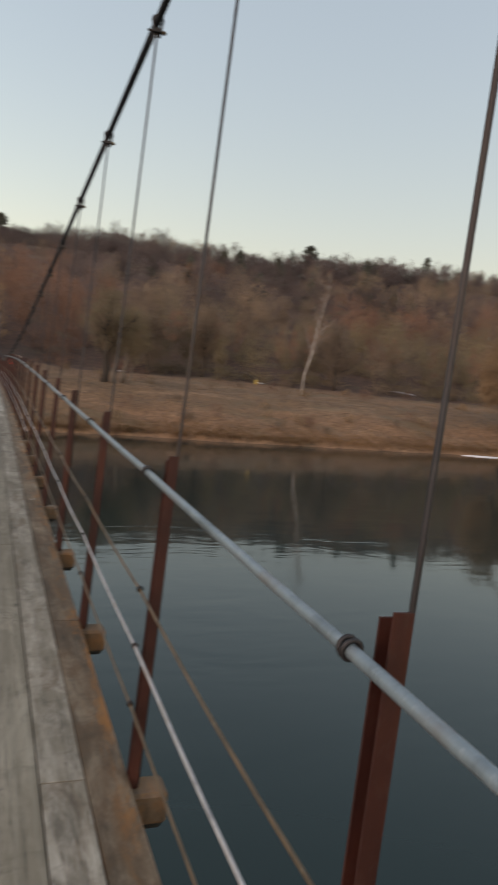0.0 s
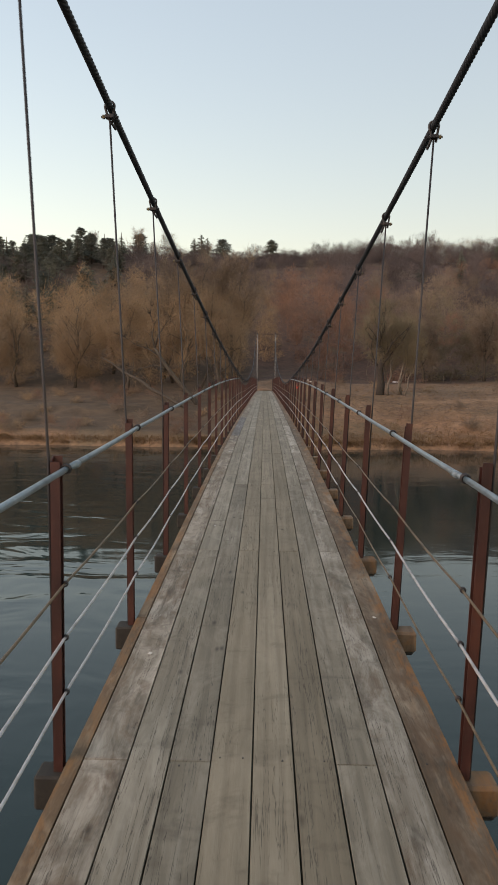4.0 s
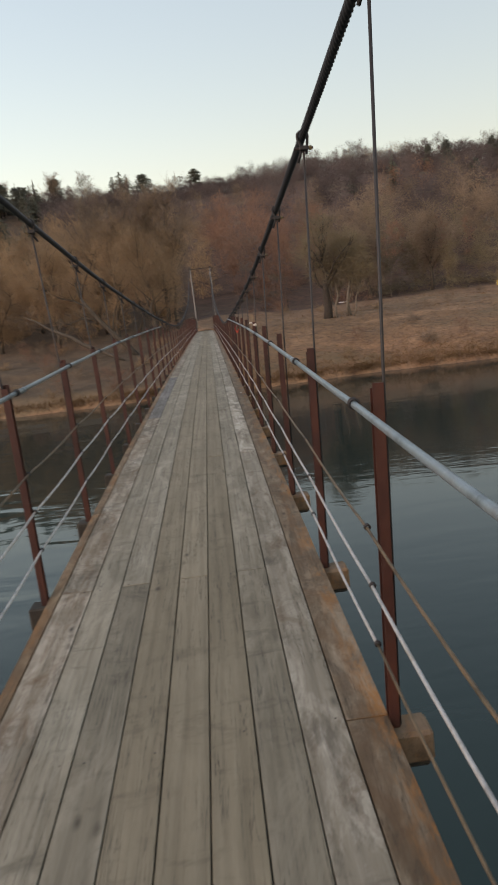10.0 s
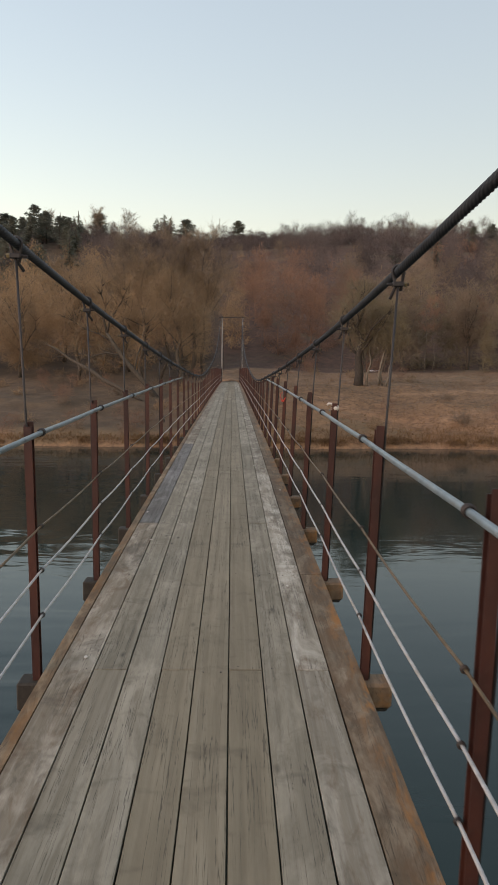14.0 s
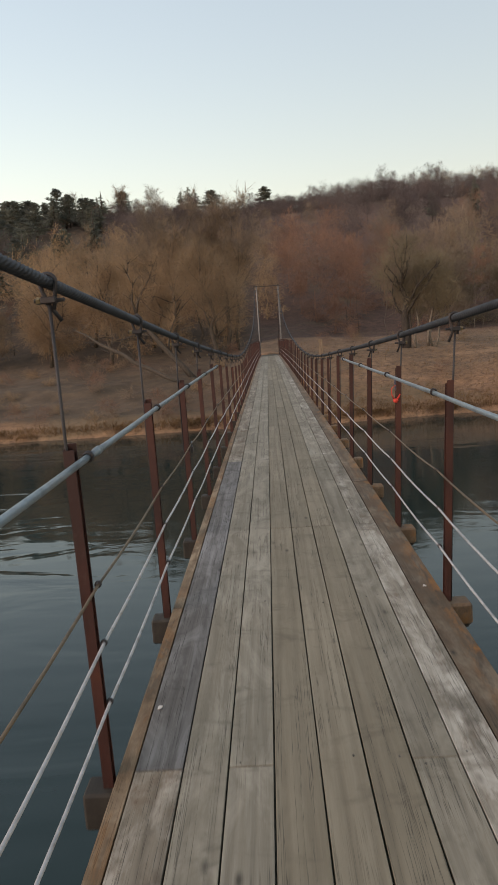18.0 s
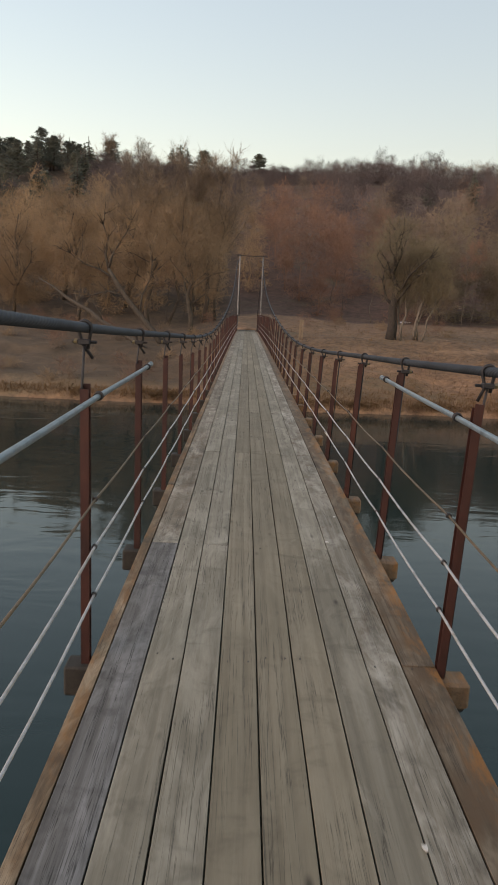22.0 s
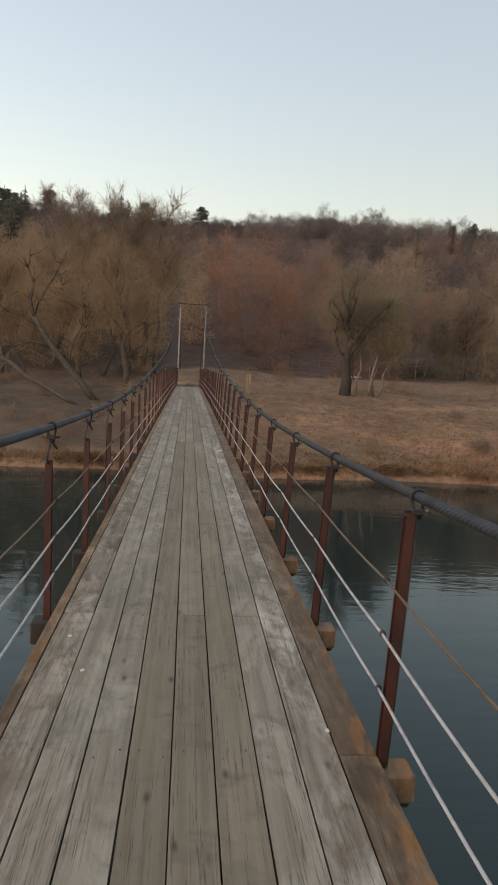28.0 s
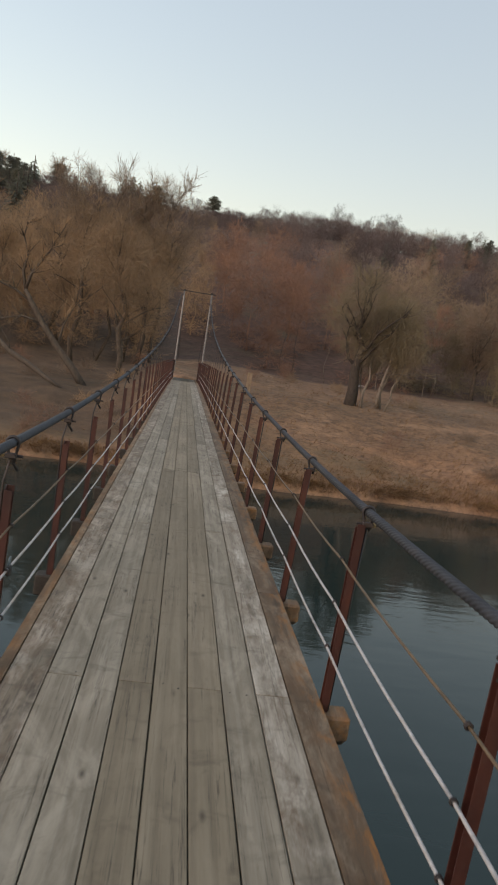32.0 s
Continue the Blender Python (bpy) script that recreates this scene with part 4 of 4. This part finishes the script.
def post_mesh(height):
    """A rolled channel, open towards the walkway, cut askew at its top."""
    bm = bmesh.new()
    w, d, t = 0.0195, 0.033, 0.0045
    prof = [(-d / 2, -w), (d / 2, -w), (d / 2, w), (-d / 2, w), (-d / 2, w - t), (d / 2 - t, w - t), (d / 2 - t, -w + t), (-d / 2, -w + t)]
    lo = [bm.verts.new((x, y, -0.12)) for x, y in prof]
    hi = [bm.verts.new((x, y, height + (0.018 if y < 0 else 0.0))) for x, y in prof]
    for k in range(8):
        bm.faces.new((lo[k], lo[(k + 1) % 8], hi[(k + 1) % 8], hi[k]))
    bm.faces.new(lo[::-1])
    bm.faces.new(hi)
    bmesh.ops.recalc_face_normals(bm, faces=bm.faces)
    return mesh_of(bm, "channel", MAT["post"])


WIRES = (0.246, 0.443, 0.634)
RAIL = {-1: 1.034, 1: 1.020}   # the handrails over the deck, by side
tie_mesh = mesh_of(ring(ring(bmesh.new(), (0, 0, 0), (0, 1, 0.15), 0.0085, 0.003, 5, 10), (0, 0.007, 0), (0, 1, -0.1), 0.0085, 0.003, 5, 10), "tie", MAT["iron"], True)
collar_mesh = mesh_of(ring(ring(bmesh.new(), (0, -0.006, 0), (0, 1, 0.12), 0.0145, 0.0042, 5, 14), (0, 0.006, 0), (0, 1, -0.12), 0.0145, 0.0042, 5, 14), "collar", MAT["iron"], True)
POST_MESHES = {}
has_rail = lambda i: i <= 14 or i >= 35
PX = {-1: 0.722, 1: 0.702}     # the posts from the middle line, by side
for i in range(FIRST, LAST + 1):
    y, z = post_y(i), deck_z(post_y(i))
    h = round(post_height(i), 2)
    if h not in POST_MESHES:
        POST_MESHES[h] = post_mesh(h)
    rr = random.Random(i * 7 + 100)
    for s in (-1, 1):
        short = h < 0.97
        ob = thing("railing_post", "short rust-red steel channel post under the cable" if short else "rust-red steel channel railing post on a beam end", "post", (s * PX[s], y, z + side_drop(s, y)), "railing posts")
        ob.rotation_euler = (rr.uniform(-0.01, 0.01), rr.uniform(0.025, 0.045) if s > 0 else rr.uniform(-0.005, 0.018), math.pi if s < 0 else 0)
        tilt = ob.rotation_euler[1]
        part("channel", POST_MESHES[h], None, ob)
        for wz in WIRES:
            part("wire_tie", tie_mesh, None, ob, at=(-0.028 - tilt * wz, 0, wz))
        if has_rail(i):
            part("rail_collar", collar_mesh, None, ob, at=(-0.036 - tilt * RAIL[s], 0, RAIL[s]))

for i in range(FIRST, LAST + 1):
    y, z = post_y(i), deck_z(post_y(i))
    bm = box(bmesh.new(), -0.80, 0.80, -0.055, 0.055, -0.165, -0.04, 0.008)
    ob = tagged(new("cross_beam", mesh_of(bm, "cross_beam", MAT["beam"])), "weathered timber cross beam, near-black with under-deck shade in its colour", "beam", "deck cross beams")
    ob.location = (0, y, z)
    part("packing_block", box(bmesh.new(), 0.62, 0.815, -0.062, 0.060, -0.150, -0.038, 0.012), MAT["beam_new"], ob, "tan timber block with orange lichen")


def suspender(i, s):
    """A rod from the beam's end to a loop about the cable, with its clamp and bent tail."""
    y, z = post_y(i), deck_z(post_y(i))
    cx, cz = cable_place(s, y)
    bx = s * (PX[s] + 0.016)
    lean = s * (0.036 if s > 0 else 0.008)
    ob = thing("suspender", "thin steel suspender rod looped over the main cable", "suspender rod", (bx, y, z - 0.14), "suspender rods")
    off = Vector((bx, y, z - 0.14))
    top = Vector((cx, y, cz)) - off
    low = top + Vector((0, 0, -0.058))
    bm = bmesh.new()
    h = post_height(i) + 0.14
    tube(bm, [(0, 0, 0), (lean * h, 0, h), tuple(low)] if low.z > h + 0.05 else [(0, 0, 0), tuple(low)], 0.0052, 8)
    part("rod", bm, MAT["iron"], ob, smooth=True)
    bm = bmesh.new()
    arc = [top + Vector((0.0245 * math.cos(q), 0.004, 0.0245 * math.sin(q))) for q in np.linspace(-0.35, math.pi + 0.35, 12)]
    tube(bm, [low + Vector((0.012, 0.004, -0.02))] + arc + [low + Vector((-0.008, 0.004, 0.0)), low + Vector((-0.03 * s, 0.01, -0.055))], 0.0065, 6)
    part("loop", bm, MAT["iron"], ob, smooth=True)
    bm = bmesh.new()
    box(bm, low.x - 0.022, low.x + 0.022, low.y - 0.016, low.y + 0.018, low.z - 0.004, low.z + 0.016, 0.003)
    clamp = part("clamp", bm, MAT["iron"], ob)
    bm = bmesh.new()
    tube(bm, [(low.x - 0.045, low.y + 0.004, low.z + 0.006), (low.x + 0.045, low.y + 0.004, low.z + 0.006)], 0.006, 6)
    part("bolt", bm, MAT["iron"], clamp)
    part("nut", tube(bmesh.new(), [(low.x + s * 0.026, low.y + 0.004, low.z + 0.006), (low.x + s * 0.038, low.y + 0.004, low.z + 0.006)], 0.011, 6), MAT["brass"], clamp, "yellowed zinc nut")


for i in range(FIRST, LAST + 1):
    for s in (-1, 1):
        suspender(i, s)


# ---- rails and wires ----
def sag_line(x, z_of, i0, i1, sag=0.008, per=4, wob=0.0):
    pts = []
    for i in range(i0, i1):
        for k in range(per):
            f = k / per
            y = post_y(i) + PITCH * f
            pts.append((x + wob * math.sin(i * 2.1 + f * 3), y, z_of(y) - sag * 4 * f * (1 - f)))
    pts.append((x, post_y(i1), z_of(post_y(i1))))
    return pts


for s in (-1, 1):
    x = s * (PX[s] - 0.036)
    for a, b in ((FIRST, 14), (35, LAST)):
        far = a > 14
        ob = thing("handrail", "rust-red painted pipe handrail on the posts" if far else "grey galvanised pipe handrail tied to the posts", "handrail", group="handrails")
        for k in range(a, b, 4):
            e = min(b, k + 4)
            bm = bmesh.new()
            line = sag_line(x, lambda y: deck_z(y) + RAIL[s] + side_drop(s, y), k, e, 0.003)
            if e == b and b == 14:
                line.append((x, post_y(14) + 0.07, deck_z(post_y(14)) + RAIL[s]))
            tube(bm, line, 0.0108, 10)
            part("pipe", bm, MAT["post" if far else "rail"], ob, smooth=True)
            bm = bmesh.new()
            tube(bm, [(x, post_y(e) + 0.10, deck_z(post_y(e)) + RAIL[s]), (x, post_y(e) + 0.15, deck_z(post_y(e)) + RAIL[s])], 0.0138, 10)
            part("coupling", bm, MAT["post" if far else "rail"], ob, smooth=True)
    for n, wz in enumerate(WIRES):
        runs = [(FIRST, LAST, "rust" if n == 2 else "rope")]
        if s > 0 and n == 0:
            runs = [(FIRST, 5, "rust"), (5, LAST, "rope")]
        for i0, i1, mat in runs:
            word = "rusty brown wire strung along the railing" if mat == "rust" else "pale wire rope strung along the railing"
            ob = thing("railing_wire", word, "wire rope", group="railing wires")
            pts = sag_line(s * (PX[s] - 0.028), lambda y: deck_z(y) + wz + side_drop(s, y), i0, i1, 0.012, 5, 0.002)
            part("strand", tube(bmesh.new(), pts, 0.0054 if mat == "rope" else 0.0046, 7), MAT[mat], ob, smooth=True)


def end_panel(s):
    """Red sheet infill between the last posts, in a frame of flat bars."""
    ob = thing("end_barrier", "rust-red sheet metal barrier closing the railing at the bridge end", "barrier", (s * (PX[s] - 0.01), post_y(45), deck_z(post_y(45))), "end barriers")
    for k in range(4):
        y0, y1 = PITCH * k + 0.02, PITCH * (k + 1) - 0.02
        z = deck_z(post_y(45 + k)) - deck_z(post_y(45))
        part("sheet", box(bmesh.new(), -0.003, 0.003, y0, y1, z + 0.06, z + 0.97, 0.001), MAT["post"], ob)
        for h in (0.06, 0.97):
            part("flat_bar", box(bmesh.new(), -0.010, 0.010, y0, y1, z + h - 0.02, z + h + 0.02, 0.003), MAT["post"], ob)


for s in (-1, 1):
    end_panel(s)

# ---- deck: planks laid lengthwise, two stained edge boards ----
SEAMS = (-0.694, -0.638, -0.4795, -0.333, -0.186, -0.039, 0.107, 0.254, 0.401, 0.547, 0.688)
OFFSET = (1, 0, 2, 0, 2, -2, 2, 0, 2, 3)
RUN = (4, 4, 4, 4, 4, 6, 4, 4, 4, 4)   # plank lengths, in bays
BOARD = ("lath", "scuffed", "plank", "plank", "worn", "worn", "worn", "plank", "white", "edge")
deck = thing("bridge_deck", "long grey weathered plank deck with brown edge boards", "bridge deck", kind="structure")


def plank_mesh(x0, x1, i0, i1, top, thick, rr, name, mat):
    bm = bmesh.new()
    gap = 0.0019
    n = (i1 - i0) * 2
    y0, y1 = post_y(i0) + 0.002 + rr.uniform(0, 0.003), post_y(i1) - 0.002 - rr.uniform(0, 0.003)
    rows = []
    for k in range(n + 1):
        y = y0 + (y1 - y0) * k / n
        z = deck_z(y) + top
        a, b = x0 + gap + rr.uniform(0, 0.002), x1 - gap - rr.uniform(0, 0.002)
        c = 0.0012
        prof = [(x0 + 0.0002, z - thick), (x0 + 0.0002, z - thick + 0.008), (a, z - thick + 0.010), (a, z - c), (a + c, z), (b - c, z), (b, z - c), (b, z - thick + 0.010), (x1 - 0.0002, z - thick + 0.008), (x1 - 0.0002, z - thick)]
        rows.append([bm.verts.new((px, y, pz)) for px, pz in prof])
    for r0, r1 in zip(rows, rows[1:]):
        for k in range(10):
            bm.faces.new((r0[k], r1[k], r1[(k + 1) % 10], r0[(k + 1) % 10]))
    bm.faces.new(rows[0])
    bm.faces.new(rows[-1][::-1])
    bmesh.ops.recalc_face_normals(bm, faces=bm.faces)
    return mesh_of(bm, name, mat)


for c in range(10):
    x0, x1 = SEAMS[c], SEAMS[c + 1]
    edge = c in (0, 1, 9)
    i = FIRST - 4 + OFFSET[c]
    while i < LAST:
        rr = random.Random(c * 1000 + i)
        a, b = max(i, FIRST), min(i + RUN[c], LAST)
        if b > a:
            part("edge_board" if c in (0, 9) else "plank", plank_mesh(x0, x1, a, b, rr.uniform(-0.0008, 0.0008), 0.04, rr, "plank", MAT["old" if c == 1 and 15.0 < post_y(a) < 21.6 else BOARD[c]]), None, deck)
        i += RUN[c]
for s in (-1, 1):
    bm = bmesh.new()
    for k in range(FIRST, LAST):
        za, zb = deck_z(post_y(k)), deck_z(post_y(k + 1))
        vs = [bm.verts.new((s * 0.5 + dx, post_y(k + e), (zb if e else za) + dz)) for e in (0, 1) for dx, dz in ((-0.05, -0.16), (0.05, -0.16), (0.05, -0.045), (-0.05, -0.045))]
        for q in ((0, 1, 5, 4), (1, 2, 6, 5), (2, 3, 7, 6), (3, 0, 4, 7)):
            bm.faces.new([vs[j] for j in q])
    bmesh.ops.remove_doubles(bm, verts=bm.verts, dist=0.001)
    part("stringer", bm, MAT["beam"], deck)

nails = bmesh.new()
rr = random.Random(77)
for i in range(FIRST + 1, LAST):
    for c in range(1, 10):
        for f in (0.24, 0.76):
            if rr.random() < 0.4:
                x = SEAMS[c] + (SEAMS[c + 1] - SEAMS[c]) * (f + rr.uniform(-0.05, 0.05))
                y = post_y(i) + rr.choice((-0.022, 0.022)) + rr.uniform(-0.012, 0.012)
                tube(nails, [(x, y, deck_z(y) - 0.01), (x, y, deck_z(y) + 0.0018)], rr.uniform(0.0028, 0.0042), 6)
tagged(part("nail_heads", nails, MAT["iron"], deck), kind="stuff")

# ---- small things ----
ob = thing("marker_stake", "pale wooden marker post standing on the meadow", "stake", (4.35, 76.9, ground_z(4.35, 76.9)))
for dx in (-0.09, 0.09):
    part("stave", box(bmesh.new(), dx - 0.07, dx + 0.07, -0.05, 0.05, -0.2, 1.5, 0.01), MAT["pale_wood"], ob)


def pole_sign():
    ob = thing("marker_sign", "small yellow marker plate on a thin pale pole", "sign", (31.5, 85.3, ground_z(31.5, 85.3)))
    part("pole", tube(bmesh.new(), [(0, 0, -0.2), (0, 0, 1.1)], 0.05, 8), MAT["pale_wood"], ob)
    part("plate", box(bmesh.new(), -0.19, 0.19, -0.07, -0.05, 0.95, 1.5, 0.01), MAT["yellow"], ob, "yellow plate")


pole_sign()


def flat_patch(name, label, category, x, y, rx, ry, lift, mat, seed, on_water=False):
    """A thin ragged sheet lying on the ground or the water."""
    rng = random.Random(seed)
    n = 22
    edge = []
    for k in range(n):
        a = 2 * math.pi * k / n
        r = rng.uniform(0.65, 1.1)
        edge.append((x + rx * r * math.cos(a), y + ry * r * math.sin(a)))
    low = (lambda a, b: WATER) if on_water else ground_z
    bm = bmesh.new()
    top = [bm.verts.new((a, b, low(a, b) + lift)) for a, b in edge]
    bot = [bm.verts.new((x + (a - x) * 1.03, y + (b - y) * 1.03, low(a, b) - 0.05)) for a, b in edge]
    mid = bm.verts.new((x, y, low(x, y) + lift * 1.6))
    for k in range(n):
        j = (k + 1) % n
        bm.faces.new((top[k], top[j], mid))
        bm.faces.new((bot[k], bot[j], top[j], top[k]))
    tagged(new(name, mesh_of(bm, name, mat, True)), label, category)


flat_patch("ice_sheet", "thin white ice sheet floating by the river bank", "ice", 52.2, 66.6, 3.2, 0.7, 0.06, MAT["snow"], 4, True)
for k, (x, y, rx) in enumerate(((64, 103.0, 2.6), (71.5, 103.5, 3.0), (36, 96.0, 0.6), (17, 97.0, 0.6))):
    flat_patch("snow_patch", "last thin snow patch at the edge of the woods", "snow", x, y, rx, 0.5, 0.06, MAT["snow"], 40 + k)


def red_float(i):
    """A red bob on a cord, knotted about the post under a wrap of dark tape."""
    x, y, z = PX[1] + 0.012, post_y(i), deck_z(post_y(i))
    ob = thing("fishing_float", "bright red fishing float hanging on a red cord", "fishing float", (x, y - 0.032, z + 0.845))
    ob.scale = (0.78, 0.78, 0.78)
    bm = bmesh.new()
    bmesh.ops.create_uvsphere(bm, u_segments=14, v_segments=10, radius=0.019)
    for v in bm.verts:
        v.co.x *= 1.25
    part("bob", bm, MAT["plain_red"], ob, smooth=True)
    part("cord", tube(bmesh.new(), [(-0.015, 0, 0.015), (-0.035, -0.005, 0.06), (-0.03, 0, 0.11), (0.005, 0.0, 0.135)], [0.005, 0.004, 0.003, 0.003], 6), MAT["plain_red"], ob, smooth=True)
    part("cord_end", tube(bmesh.new(), [(0.015, 0, 0.012), (0.03, -0.005, 0.04), (0.038, 0, 0.055)], [0.008, 0.006, 0.005], 6), MAT["plain_red"], ob, smooth=True)
    ob = thing("tape_wrap", "dark blue tape wrapped round the post top", "tape", (PX[1] + 0.034, y, z + 0.96))
    ob.scale = (0.74, 0.66, 1.0)
    bm = bmesh.new()
    box(bm, -0.026, 0.026, -0.031, 0.031, -0.05, 0.05, 0.008)
    box(bm, -0.029, 0.027, -0.033, 0.033, -0.012, 0.028, 0.008)
    part("wrap", bm, MAT["tape"], ob)


red_float(12)


def reflector(i):
    x, y, z = PX[1], post_y(i), deck_z(post_y(i)) + 1.045
    ob = thing("reflector_cap", "white plastic reflector lid bolted to a post top", "reflector", (x, y, z))
    ob.scale = (0.72, 0.8, 0.72)
    bm = bmesh.new()
    bmesh.ops.create_uvsphere(bm, u_segments=16, v_segments=10, radius=1.0)
    for v in bm.verts:
        v.co = Vector((v.co.x * 0.034, v.co.y * 0.020, v.co.z * 0.030))
    bmesh.ops.rotate(bm, verts=bm.verts, matrix=Matrix.Rotation(radians(-35), 3, "Y"))
    bmesh.ops.translate(bm, verts=bm.verts, vec=(0.058, -0.01, 0.004))
    part("lid", bm, MAT["plastic"], ob, smooth=True)
    part("arm", tube(bmesh.new(), [(-0.012, -0.01, 0.028), (0.0, -0.01, 0.042), (0.022, -0.01, 0.040), (0.045, -0.01, 0.022)], [0.008, 0.01, 0.010, 0.009], 8), MAT["plastic"], ob, smooth=True)
    for dz in (-0.012, -0.062):
        part("screw", tube(bmesh.new(), [(0.005, -0.036, dz), (0.005, -0.024, dz)], 0.006, 8), MAT["rail"], ob)


reflector(9)


def padlock(i, s, wire, dy):
    y = post_y(i) + dy
    ob = thing("padlock", "small dark padlock hooked over a railing wire", "padlock", (s * (PX[s] - 0.028), y, deck_z(y) + WIRES[wire]), "padlocks")
    bm = box(bmesh.new(), -0.009, 0.009, -0.021, 0.021, -0.066, -0.024, 0.005)
    part("body", bm, MAT["iron"], ob)
    part("shackle", tube(bmesh.new(), [(0, -0.014, -0.026), (0, -0.014, 0.0), (0, -0.008, 0.011), (0, 0.008, 0.011), (0, 0.014, 0.0), (0, 0.014, -0.026)], 0.0035, 6), MAT["rail"], ob, smooth=True)


padlock(12, -1, 2, 0.05)
padlock(20, -1, 1, 0.05)
for k, y in enumerate((24.55, 24.63, 24.74)):
    ob = thing("tape_band", "strip of white tape wound round a railing wire", "tape", (PX[1] - 0.028, y, deck_z(y) + WIRES[0] - 0.010), "tape bands")
    part("band", tube(bmesh.new(), [(0, -0.028, 0), (0, -0.01, 0.001), (0, 0.01, -0.001), (0, 0.028, 0)], [0.0068, 0.0082, 0.0076, 0.0068], 9), MAT["plastic"], ob, smooth=True)


def droppings():
    rng = random.Random(5)
    for k in range(14):
        x = rng.choice((-1, 1)) * rng.uniform(0.3, 0.62)
        y = rng.uniform(4, 32)
        flat = bmesh.new()
        bmesh.ops.create_circle(flat, cap_ends=True, segments=9, radius=0.009)
        for v in flat.verts:
            v.co.x *= rng.uniform(0.6, 1.4)
            v.co.y *= rng.uniform(0.8, 1.8)
        out = bmesh.ops.extrude_face_region(flat, geom=flat.faces[:])
        bmesh.ops.translate(flat, verts=[e for e in out["geom"] if isinstance(e, bmesh.types.BMVert)], vec=(0, 0, 0.003))
        ob = tagged(new("bird_dropping", mesh_of(flat, "bird_dropping", MAT["plastic"])), "small dried white bird dropping on the planks", "dropping", "droppings on the deck")
        ob.location = (x, y, deck_z(y) + 0.004)


droppings()
